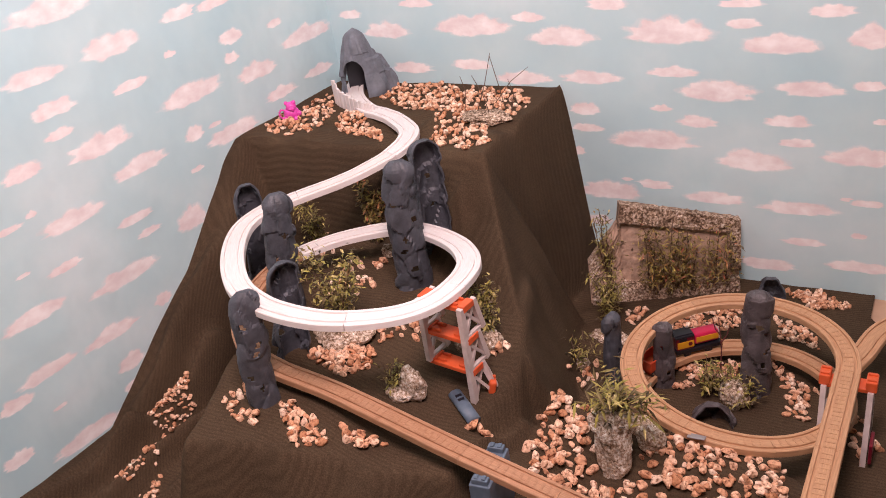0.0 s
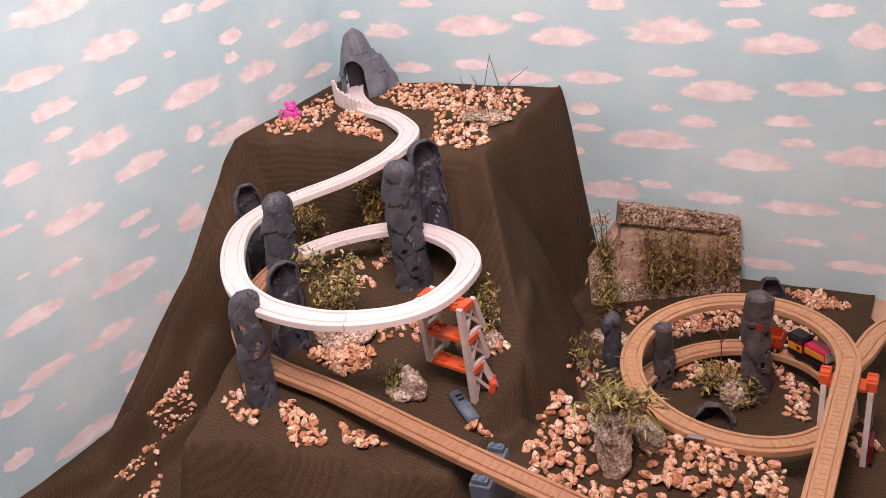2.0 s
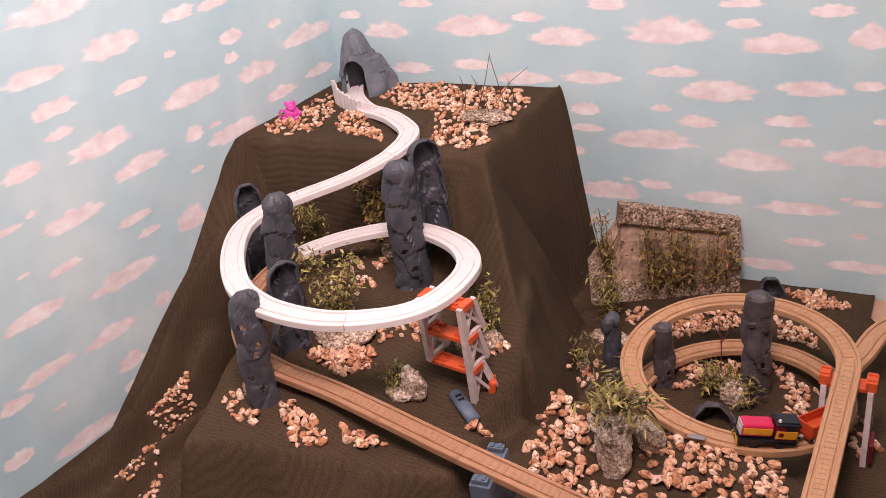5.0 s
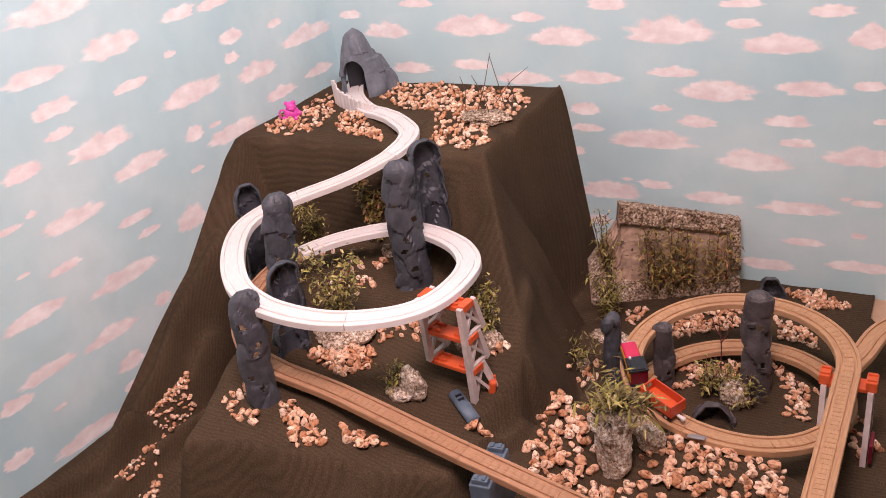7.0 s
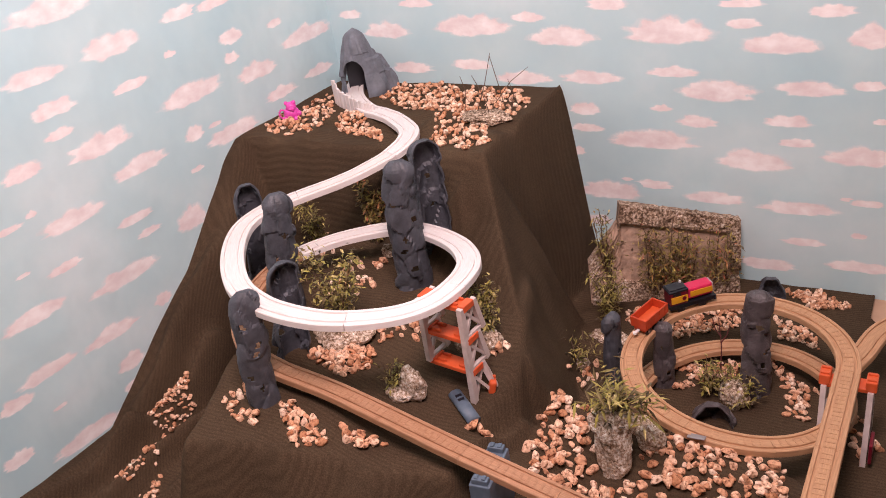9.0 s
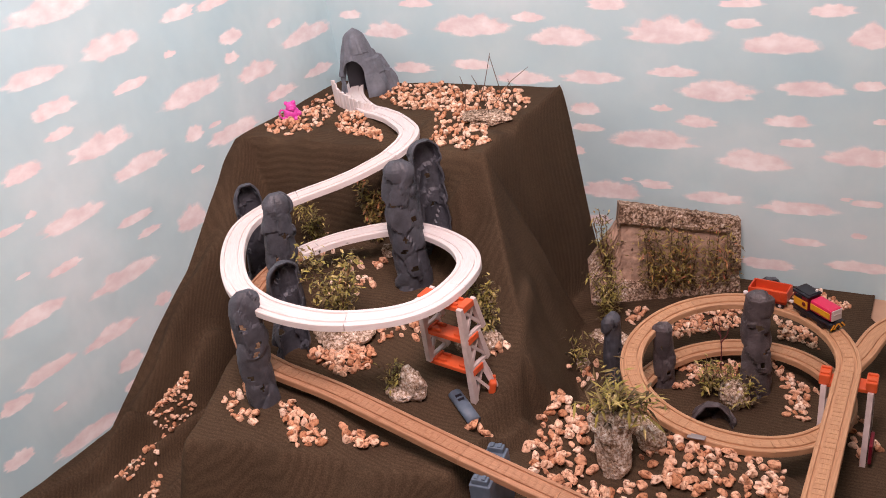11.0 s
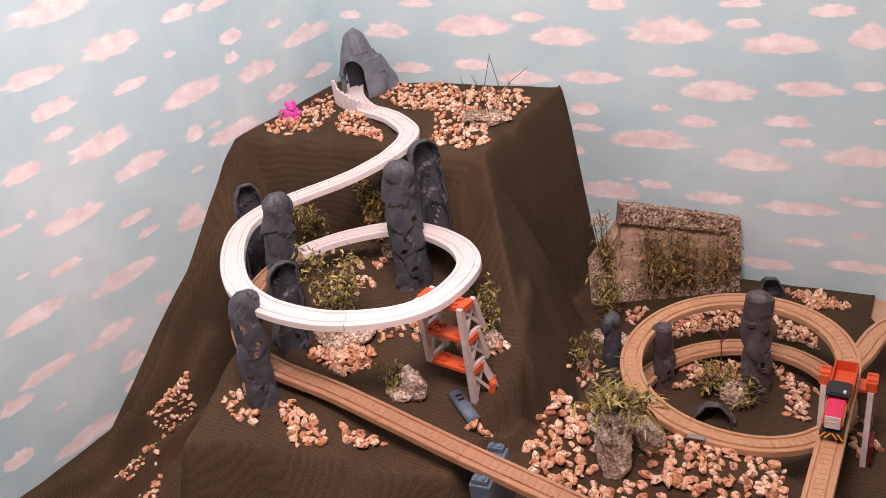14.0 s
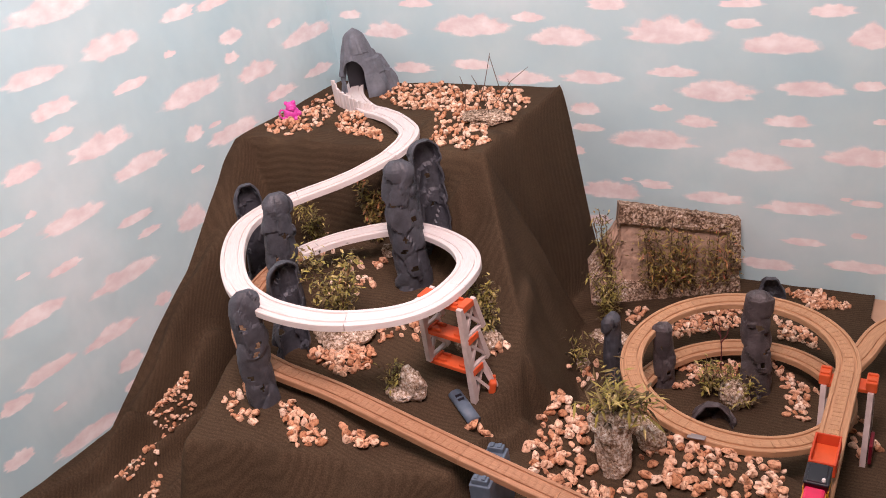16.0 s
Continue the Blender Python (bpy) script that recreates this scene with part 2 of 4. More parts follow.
# ---- room ----
def build_room():
    def slab(name, cx, cy, cz, sx, sy, sz, mat, label, turn=None):
        bm = bmesh.new()
        box(bm, cx, cy, cz, sx, sy, sz, 0, turn)
        return tagged(link_mesh(name, bm, mat), label, name.split("_")[0], kind="structure")
    slab("floor", 0.2, 0.1, -0.04, 4.2, 4.2, 0.06, FLOOR, "light brown boards under the cloth")
    global WALL_NORTH, WALL_WEST
    WALL_NORTH = slab("wall_north", 0.2, 1.86, 1.1, 4.2, 0.10, 2.4, SKY, "sky-blue cotton print wall with pink clouds")
    # east and south walls and ceiling: unseen, added so that lamp light bounces back
    slab("wall_east", 2.25, 0.1, 1.1, 0.1, 4.2, 2.4, PLASTER, "unseen pale wall added to bounce the lamp's light")
    slab("wall_south", 0.2, -1.95, 1.1, 4.2, 0.1, 2.4, PLASTER, "unseen pale wall added to bounce the lamp's light")
    slab("ceiling", 0.2, 0.1, 2.34, 4.4, 4.4, 0.08, PLASTER, "unseen pale ceiling added to bounce the lamp's light")
    bm = bmesh.new()
    for y, x in ((-2.1, wall_x(-2.1)), (1.82, wall_x(1.82))):
        for z in (-0.1, 2.32):
            bm.verts.new((x, y, z))
            bm.verts.new((x - 0.1, y, z))
    v = list(bm.verts)
    bmesh.ops.convex_hull(bm, input=v)
    WALL_WEST = tagged(link_mesh("wall_west", bm, SKY), "sky-blue cotton print wall with pink clouds", "wall", kind="structure")


build_room()


# ---- track paths ----
def spline(points, step=0.006):
    """Even samples along a Catmull-Rom curve through the points."""
    P = [Vector(p) for p in points]
    P = [2 * P[0] - P[1]] + P + [2 * P[-1] - P[-2]]
    out = []
    for a, b, c, d in zip(P, P[1:], P[2:], P[3:]):
        n = max(2, int((c - b).length / step))
        for k in range(n):
            t = k / n
            out.append(0.5 * ((2 * b) + (c - a) * t + (2 * a - 5 * b + 4 * c - d) * t * t + (3 * b - a - 3 * c + d) * t ** 3))
    out.append(P[-2])
    return out


RING, RADIUS, BACK = (-0.2798, 1.3245), 0.1831, 122.8
RISE = [(-120, 0.024), (0, 0.030), (90, 0.050), (180, 0.094), (225, 0.122), (270, 0.127), (360, 0.1438), (450, 0.1476)]


def ring_point(deg):
    """The climbing loop: degrees turned clockwise from its back."""
    a = radians(BACK - deg)
    z = sum(lerp_table(deg + k, RISE) for k in (-24, -12, 0, 12, 24)) / 5
    return Vector((RING[0] + RADIUS * math.cos(a), RING[1] + RADIUS * math.sin(a), z))


LOOP = [ring_point(d) for d in np.arange(-118.0, 482.8, 2.0)]
LOOP += [Vector((-0.0967, 1.3245 - 0.006 * k, 0.1476 + 0.034 * min(1.0, 0.006 * k / 0.34))) for k in range(0, 150)]
MOUNTAIN = spline([
    (-1.339, 1.834, 0.466), (-1.301, 1.744, 0.466), (-1.244, 1.662, 0.466), (-1.174, 1.602, 0.466), (-1.124, 1.583, 0.466), (-1.066, 1.552, 0.466), (-0.991, 1.483, 0.466), (-0.976, 1.397, 0.463),
    (-1.010, 1.341, 0.449), (-1.055, 1.298, 0.435), (-1.126, 1.235, 0.421), (-1.162, 1.182, 0.416), (-1.165, 1.111, 0.411), (-1.113, 1.021, 0.408),
    (-1.036, 0.943, 0.406), (-0.964, 0.908, 0.404), (-0.902, 0.897, 0.402), (-0.836, 0.899, 0.400), (-0.782, 0.916, 0.397), (-0.722, 0.954, 0.393),
    (-0.689, 1.004, 0.389), (-0.681, 1.075, 0.382), (-0.697, 1.155, 0.372), (-0.750, 1.226, 0.360), (-0.823, 1.278, 0.348), (-0.899, 1.308, 0.338),
    (-0.966, 1.316, 0.327), (-1.022, 1.293, 0.322), (-1.082, 1.253, 0.315), (-1.139, 1.188, 0.304), (-1.155, 1.105, 0.290), (-1.126, 1.012, 0.275),
    (-1.063, 0.950, 0.262), (-0.978, 0.923, 0.254), (-0.838, 0.909, 0.243), (-0.605, 0.872, 0.222), (-0.419, 0.862, 0.185), (-0.319, 0.861, 0.160), (-0.12, 0.862, 0.115)])
BRANCH = spline([(-0.100, 1.385, 0.118), (-0.083, 1.435, 0.116), (-0.066, 1.505, 0.112), (-0.040, 1.555, 0.108), (0.01, 1.60, 0.10), (0.09, 1.63, 0.09), (0.2, 1.64, 0.08)])

PROFILE = [(-0.0200, -0.0120), (-0.0200, -0.0012), (-0.0188, 0.0), (-0.0136, 0.0), (-0.0132, -0.0030), (-0.0092, -0.0030), (-0.0088, 0.0),
           (0.0088, 0.0), (0.0092, -0.0030), (0.0132, -0.0030), (0.0136, 0.0), (0.0188, 0.0), (0.0200, -0.0012), (0.0200, -0.0120)]


def path_length(path):
    s = [0.0]
    for a, b in zip(path, path[1:]):
        s.append(s[-1] + (b - a).length)
    return s


def sweep(path, wide=1.0):
    """A grooved track along a run of samples, closed at both ends."""
    bm = bmesh.new()
    uv = bm.loops.layers.uv.new("UVMap")
    s = path_length(path)
    rings, arc = [], {}
    for k, p in enumerate(path):
        t = (path[min(k + 1, len(path) - 1)] - path[max(k - 1, 0)]).normalized()
        side = t.cross(Vector((0, 0, 1))).normalized()
        up = side.cross(t)
        ring = []
        for i, (u, h) in enumerate(PROFILE):
            v = bm.verts.new(p + side * u * wide + up * h)
            arc[v] = (s[k], u + 0.3 * h)
            ring.append(v)
        rings.append(ring)
    m = len(PROFILE)
    for a, b in zip(rings, rings[1:]):
        for i in range(m):
            bm.faces.new((a[i], b[i], b[(i + 1) % m], a[(i + 1) % m]))
    bm.faces.new(rings[0])
    bm.faces.new(rings[-1][::-1])
    for f in bm.faces:
        for lp in f.loops:
            lp[uv].uv = arc[lp.vert]
    bmesh.ops.recalc_face_normals(bm, faces=bm.faces)
    return bm


def sleepers(path, gap=0.0085):
    """Low pressed cross ties between the grooves."""
    bm = bmesh.new()
    uv = bm.loops.layers.uv.new("UVMap")
    run = 0.0
    for a, b in zip(path, path[1:]):
        run += (b - a).length
        if run < gap:
            continue
        run = 0.0
        t = (b - a).normalized()
        side = t.cross(Vector((0, 0, 1))).normalized()
        up = side.cross(t)
        q = [b + side * u + t * w + up * h for h in (-0.0005, 0.0007) for u, w in ((-0.0075, -0.0019), (0.0075, -0.0019), (0.0075, 0.0019), (-0.0075, 0.0019))]
        v = [bm.verts.new(x) for x in q]
        for f in ((4, 5, 6, 7), (0, 1, 5, 4), (1, 2, 6, 5), (2, 3, 7, 6), (3, 0, 4, 7)):
            for lp in bm.faces.new([v[i] for i in f]).loops:
                lp[uv].uv = (lp.vert.co.x, lp.vert.co.y)
    return bm


def point_at(path, s, d):
    k = max(1, min(len(s) - 1, int(np.searchsorted(s, d))))
    return path[k - 1].lerp(path[k], (d - s[k - 1]) / (s[k] - s[k - 1]))


def lay_track(path, cuts, mat, name, label, ties, wide=1.0):
    """One wooden piece after the other along a path, cut at these lengths, a hair apart."""
    s = path_length(path)
    for a, b in zip(cuts, cuts[1:]):
        lo, hi = a + 0.0003, b - 0.0003
        run = [point_at(path, s, lo)] + [p for p, d in zip(path, s) if lo + 0.001 < d < hi - 0.001] + [point_at(path, s, hi)]
        if len(run) < 4:
            continue
        piece = tagged(link_mesh(name, sweep(run, wide), mat), label, "toy track", name.replace("_", " ") + " pieces")
        if ties:
            tagged(part("sleeper_relief", sleepers(run[1:-1]), mat, piece), kind="stuff")


def even_cuts(a, b, n):
    return [a + (b - a) * k / n for k in range(n + 1)]


L_LOOP, L_MOUNT = path_length(LOOP)[-1], path_length(MOUNTAIN)[-1]
WHITE_END = next(d for p, d in zip(MOUNTAIN, path_length(MOUNTAIN)) if p.z < 0.3080)
lay_track(LOOP, even_cuts(0, 1.93, 14) + even_cuts(1.93, L_LOOP, 4)[1:], WOOD, "wooden_track", "beech toy track piece with pressed sleepers, climbing loop", True)
lay_track(MOUNTAIN, even_cuts(0, WHITE_END, 11), WHITE_WOOD, "white_track", "white-painted grooved toy track winding down the hill", False, 1.1)
lay_track(MOUNTAIN, even_cuts(WHITE_END, L_MOUNT, 8), RAMP_WOOD, "wooden_ramp_track", "beech toy track piece of the long descending ramp", True)
lay_track(BRANCH, even_cuts(0, path_length(BRANCH)[-1], 2), WOOD, "wooden_track", "beech toy track piece branching away behind the loop", False)


# ---- rock pillars ----
def shell(bm, H, radius, seed, span=230.0, dome=0.80, flat=0.8, taper=0.14, holes=4, lean=(0.0, 0.0)):
    """A moulded hollow rock shell, open at its back: stacked boulders, creases and holes through it. Its face looks along +x."""
    rnd = random.Random(seed)
    rows, seg = max(20, int(H / 0.0055)), 34
    grid = []
    for j in range(rows + 1):
        t = j / rows
        z = t * H
        r = radius * (1.08 - taper * t)
        if t > dome:
            r *= max(0.25, 1 - 0.58 * ((t - dome) / (1 - dome)) ** 2.2)
        row = []
        for i in range(seg + 1):
            a = radians(span) * (i / seg - 0.5)
            q = Vector((math.cos(a) * radius + seed, math.sin(a) * radius, z * 0.95 + 0.35 * radius * math.sin(a))) / 0.044
            (f1, f2), at = noise.voronoi(q)[0][:2], noise.voronoi(q)[1][0]
            crease = math.exp(-(f2 - f1) / 0.10)
            tilt = (q - at).dot(Vector((noise.cell(at * 3.1) - 0.5, noise.cell(at * 5.3) - 0.5, noise.cell(at * 7.7) - 0.5)))
            rr = r * (1.05 - 0.09 * crease + 0.06 * (noise.cell(at * 1.7) - 0.5) + 0.22 * tilt + 0.035 * noise.noise(q * 4.0))
            wob = 0.004 * noise.noise(Vector((seed * 2.2, z * 14, 5)))
            row.append(bm.verts.new((math.cos(a) * rr * flat + lean[0] * z, math.sin(a) * rr + lean[1] * z + wob, z + 0.0012 * noise.noise(q * 3))))
        grid.append(row)
    cells = {}
    for j in range(rows):
        for i in range(seg):
            cells[i, j] = bm.faces.new((grid[j][i], grid[j][i + 1], grid[j + 1][i + 1], grid[j + 1][i]))
    bm.faces.new(grid[-1])
    gone = set()
    for k in range(holes):
        cj, ci = rows * (0.16 + 0.66 * (k + rnd.random() * 0.5) / max(1, holes)), rnd.uniform(seg * 0.34, seg * 0.66)
        wi, wj, skew = rnd.uniform(1.1, 2.2), rnd.uniform(0.7, 1.3), rnd.uniform(-0.5, 0.5)
        gone |= {(i, j) for i, j in cells if ((i - ci) / wi) ** 2 + ((j - cj - skew * (i - ci)) / wj) ** 2 < 1}
    bmesh.ops.delete(bm, geom=[cells[c] for c in gone], context="FACES")
    bmesh.ops.smooth_vert(bm, verts=bm.verts, factor=0.22, use_axis_x=True, use_axis_y=True, use_axis_z=True)
    bmesh.ops.recalc_face_normals(bm, faces=bm.faces)
    bmesh.ops.solidify(bm, geom=list(bm.faces), thickness=0.0028)
    return bm


def rock_pillar(x, y, z0, z1, radius, seed, label, away=False, turn=0.0, lean=0.0, holes=4, span=230.0, dome=0.90, mat=None, flat=0.8):
    z0 = height(x, y) - 0.005
    face = math.atan2(-y, -x) + (math.pi if away else 0.0) + radians(turn)
    ln = (0.0, (-lean if away else lean) / (z1 - z0))
    ob = link_mesh("rock_pillar", shell(bmesh.new(), z1 - z0, radius * 0.93, seed, span, dome, flat, holes=holes, lean=ln), mat or GREY)
    ob.matrix_world = Matrix.Translation((x, y, z0)) @ Matrix.Rotation(face, 4, "Z")
    return tagged(ob, label, "rock pillar", "grey rock pillars")


rock_pillar(-0.978, 0.868, None, 0.437, 0.027, 3, "tall dark grey moulded rock pillar beside the ramp", holes=5, lean=0.022)
rock_pillar(-0.998, 0.990, None, 0.415, 0.032, 5, "dark grey hollow rock pillar open to its back, inside the spiral", True, 15, holes=2, dome=0.9, lean=0.02)
rock_pillar(-1.100, 1.117, None, 0.480, 0.031, 7, "tall dark grey moulded rock pillar carrying the white track", holes=4, lean=0.026)
rock_pillar(-1.252, 1.208, None, 0.440, 0.034, 9, "dark grey hollow rock pillar behind the white spiral", True, 10, holes=2, dome=0.9, lean=0.02)
rock_pillar(-0.885, 1.250, None, 0.508, 0.034, 11, "tallest dark grey rock pillar at the hill face", holes=5, lean=0.008)
rock_pillar(-0.866, 1.333, None, 0.515, 0.037, 13, "dark grey hollow rock pillar leaning on the hill", True, 25, holes=3, dome=0.9)
rock_pillar(-0.261, 1.412, None, 0.226, 0.028, 26, "tall dark grey rock pillar inside the climbing loop", holes=5, span=280, dome=0.94, mat=LIGHT_GREY)
rock_pillar(-0.512, 1.331, None, 0.186, 0.023, 28, "narrow dark grey rock pillar beside the loop", False, 50, holes=2, dome=0.93)
rock_pillar(-0.428, 1.382, None, 0.148, 0.021, 19, "short grey rock pillar under the loop", holes=2, mat=LIGHT_GREY)
rock_pillar(-0.291, 1.715, None, 0.068, 0.031, 21, "low dark grey hollow rock behind the loop", True, 10, holes=0, dome=0.5)
rock_pillar(-0.312, 1.292, None, 0.046, 0.036, 23, "low grey hollow rock arch lying inside the loop", True, 5, holes=0, dome=0.4, mat=LIGHT_GREY)


# ---- train ----
def s_of_loop(s):
    """The place and heading on the loop at this length along it."""
    d = LOOP_S
    k = int(np.searchsorted(d, s))
    k = max(1, min(len(d) - 1, k))
    f = (s - d[k - 1]) / (d[k] - d[k - 1])
    return LOOP[k - 1].lerp(LOOP[k], f)


LOOP_S = path_length(LOOP)


def ride(s, base):
    """Pose of a vehicle whose two axles, base apart, stand in the grooves."""
    a, b = s_of_loop(s - base / 2), s_of_loop(s + base / 2)
    x = (b - a).normalized()
    y = Vector((0, 0, 1)).cross(x).normalized()
    z = x.cross(y)
    m = Matrix((x, y, z)).transposed().to_4x4()
    m.translation = (a + b) / 2
    return m


def wheel_pair(parent, x, r):
    for y in (-0.0112, 0.0112):
        bm = bmesh.new()
        cyl(bm, pose(0, 0, 0, 90), r, r, 0.0035, 20)
        w = part("wheel", bm, BLACK, parent, "small black wheel", True)
        w.location = (x, y, r - 0.003)
        hb = bmesh.new()
        cyl(hb, pose(0, 0.0019 if y > 0 else -0.0019, 0, 90), r * 0.4, r * 0.4, 0.0012, 12)
        part("hub", hb, TRESTLE if parent is wagon else BLACK, w)


def build_engine():
    e = empty("toy_engine")
    tagged(e, "magenta, black and yellow toy diesel engine running on the loop", "toy train")

    def add(name, mat, label, *boxes):
        bm = bmesh.new()
        for bx in boxes:
            box(bm, *bx)
        return part(name, bm, mat, e, label)
    add("chassis", BLACK, "", (0, 0, 0.0115, 0.090, 0.029, 0.008, 0.001))
    add("running_plate", BLACK, "black running plate", (0, 0, 0.0165, 0.092, 0.0325, 0.003, 0.0006))
    add("bonnet", PINK, "magenta bonnet", (0.020, 0, 0.0335, 0.050, 0.0270, 0.0240, 0.004))
    add("cab", DARK_RED, "dark magenta cab", (-0.026, 0, 0.0322, 0.036, 0.0310, 0.0285, 0.002))
    roof = add("cab_roof", BLACK, "black rounded cab roof", (-0.026, 0, 0.0480, 0.040, 0.0330, 0.0045, 0.0018), (-0.026, 0, 0.0508, 0.036, 0.024, 0.003, 0.0012))
    bm = bmesh.new()
    cyl(bm, pose(-0.012, 0.009, 0.0535), 0.0028, 0.0022, 0.004, 12)
    part("roof_horn", bm, WHITE, roof, "small white horn")
    for y in (-1, 1):
        add("cab_side_band", YELLOW, "yellow side panel", (-0.025, y * 0.0156, 0.0300, 0.034, 0.0016, 0.0150, 0.0005))
        add("bonnet_side_band", YELLOW, "yellow side panel", (0.0205, y * 0.0138, 0.0335, 0.046, 0.0016, 0.0120, 0.0005))
        bm = bmesh.new()
        cyl(bm, pose(-0.016, y * 0.0167, 0.031, 90), 0.0042, 0.0042, 0.0008, 16)
        part("emblem", bm, DARK_RED, e, "small dark red round emblem")
        bm = bmesh.new()
        box(bm, -0.030, y * 0.0158, 0.0422, 0.016, 0.0012, 0.0060, 0.0004)
        part("cab_window", bm, BLACK, e, "dark cab window")
    bm = bmesh.new()
    box(bm, 0.0458, 0, 0.0335, 0.0022, 0.0225, 0.0210, 0.0009)
    front = part("front_plate", bm, PALE, e, "pale grey front plate")
    bm = bmesh.new()
    box(bm, 0.0472, 0, 0.0350, 0.001, 0.0160, 0.0022, 0.0003)
    part("front_plate_bar", bm, TRESTLE, front)
    beam = add("buffer_beam", BLACK, "black buffer beam with yellow chevrons", (0.0475, 0, 0.0130, 0.005, 0.0330, 0.0105, 0.0008))
    for y in (-1, 1):
        for k in range(2):
            bm = bmesh.new()
            box(bm, 0.0503, y * (0.0048 + 0.0075 * k), 0.0130, 0.0008, 0.0026, 0.0128, 0.0, Matrix.Rotation(radians(y * 38), 4, "X"))
            part("chevron", bm, YELLOW, beam, "yellow chevron stripe")
    bm = bmesh.new()
    cyl(bm, pose(-0.050, 0, 0.013, 0, 90), 0.0022, 0.0022, 0.010, 10)
    part("coupling", bm, BLACK, e)
    return e


def build_wagon():
    e = empty("toy_wagon")
    tagged(e, "orange-red open toy wagon coupled behind the engine", "toy train")
    bm = bmesh.new()
    box(bm, 0, 0, 0.0115, 0.066, 0.026, 0.007, 0.001)
    part("chassis", bm, WAGON_RED, e)
    for sx in (-1, 1):
        bm = bmesh.new()
        box(bm, sx * 0.0345, 0, 0.0265, 0.003, 0.0360, 0.0215, 0.0007)
        part("end_board", bm, WAGON_RED, e)
        bm = bmesh.new()
        box(bm, 0, sx * 0.0167, 0.0265, 0.0655, 0.0028, 0.0215, 0.0007)
        side = part("side_board", bm, WAGON_RED, e)
        for k in range(4):
            bm = bmesh.new()
            box(bm, -0.024 + 0.016 * k, sx * 0.0184, 0.0265, 0.0022, 0.0010, 0.0190, 0.0003)
            part("rib", bm, WAGON_RED, side)
        bm = bmesh.new()
        box(bm, sx * 0.0415, 0, 0.0120, 0.0120, 0.0060, 0.0035, 0.0009)
        cyl(bm, pose(sx * 0.0475, 0, 0.012), 0.0042, 0.0042, 0.004, 14)
        part("coupling", bm, WHITE, e, "white plastic coupling")
    bm = bmesh.new()
    box(bm, 0, 0, 0.0180, 0.0655, 0.0305, 0.004, 0.0004)
    part("load_floor", bm, ORANGE, e)
    return e


engine, wagon = build_engine(), build_wagon()
for thing in (engine, wagon):
    for x in (-0.022, 0.022):
        wheel_pair(thing, x, 0.008)


# ---- printed clouds on the two cotton walls ----
def cloud_mesh(width, tall, seed):
    """A flat printed cloud with a level foot and puffed top; fade thins it out to its rim."""
    bm = bmesh.new()
    fade = bm.verts.layers.float.new("fade")
    n = 40
    mid = bm.verts.new((0, 0, 0))
    mid[fade] = 0.75
    last = None
    for scale, f in ((0.45, 0.66), (0.75, 0.40), (1.0, -0.05), (1.24, -0.90)):
        ring = []
        for i in range(n):
            a = 2 * math.pi * i / n
            puff = 1 + 0.26 * noise.noise(Vector((math.cos(a) * 2.6 + seed * 7.3, math.sin(a) * 2.6, seed)))
            lump = 0.92 + 0.45 * abs(noise.noise(Vector((a * 1.6, seed * 3.3, 2.0)))) if a < math.pi else 0.62
            x = math.cos(a) * width / 2 * scale * puff
            y = math.sin(a) * tall / 2 * scale * puff * lump
            v = bm.verts.new((x, y, 0))
            v[fade] = f
            ring.append(v)
        for i in range(n):
            j = (i + 1) % n
            bm.faces.new((last[i], ring[i], ring[j], last[j]) if last else (mid, ring[i], ring[j]))
        last = ring
    return bm


CLOUDS = [0]


def print_clouds(wall, rows):
    """Rows: metres along the wall, height, width and height of each cloud."""
    for u, z, width, tall in rows:
        CLOUDS[0] += 1
        ob = part("printed_cloud", cloud_mesh(width, tall, CLOUDS[0]), CLOUD, wall)
        lift = 0.00006 + 0.00002 * (CLOUDS[0] % 13)
        if wall is WALL_NORTH:
            ob.matrix_world = Matrix.Translation((u, 1.81 - lift, z)) @ pose(0, 0, 0, 90, 0, 0)
        else:
            y = u / math.sqrt(1.01)
            ob.matrix_world = Matrix.Translation((wall_x(y) + lift, y, z)) @ pose(0, 0, 0, 90, 0, 90 - math.degrees(math.atan(0.1)))


print_clouds(WALL_NORTH, [(-1.129, 0.646, 0.094, 0.026), (-0.656, 0.635, 0.094, 0.033), (-0.382, 0.633, 0.092, 0.021), (-1.323, 0.621, 0.068, 0.028), (-0.211, 0.615, 0.084, 0.03), (-0.841, 0.61, 0.076, 0.028), (-0.376, 0.593, 0.068, 0.028), (-0.987, 0.588, 0.192, 0.059), (-1.223, 0.578, 0.132, 0.049), (-0.524, 0.572, 0.19, 0.066), (-0.764, 0.564, 0.167, 0.054)])
print_clouds(WALL_NORTH, [(-0.139, 0.561, 0.082, 0.049), (-0.305, 0.547, 0.154, 0.051), (-1, 0.497, 0.106, 0.034), (-0.52, 0.489, 0.109, 0.03), (-1.167, 0.487, 0.123, 0.039), (-0.705, 0.472, 0.139, 0.04), (-0.137, 0.468, 0.059, 0.028), (-0.871, 0.467, 0.136, 0.039), (-0.244, 0.459, 0.126, 0.043), (-0.426, 0.447, 0.157, 0.059), (-0.547, 0.407, 0.05, 0.018)])
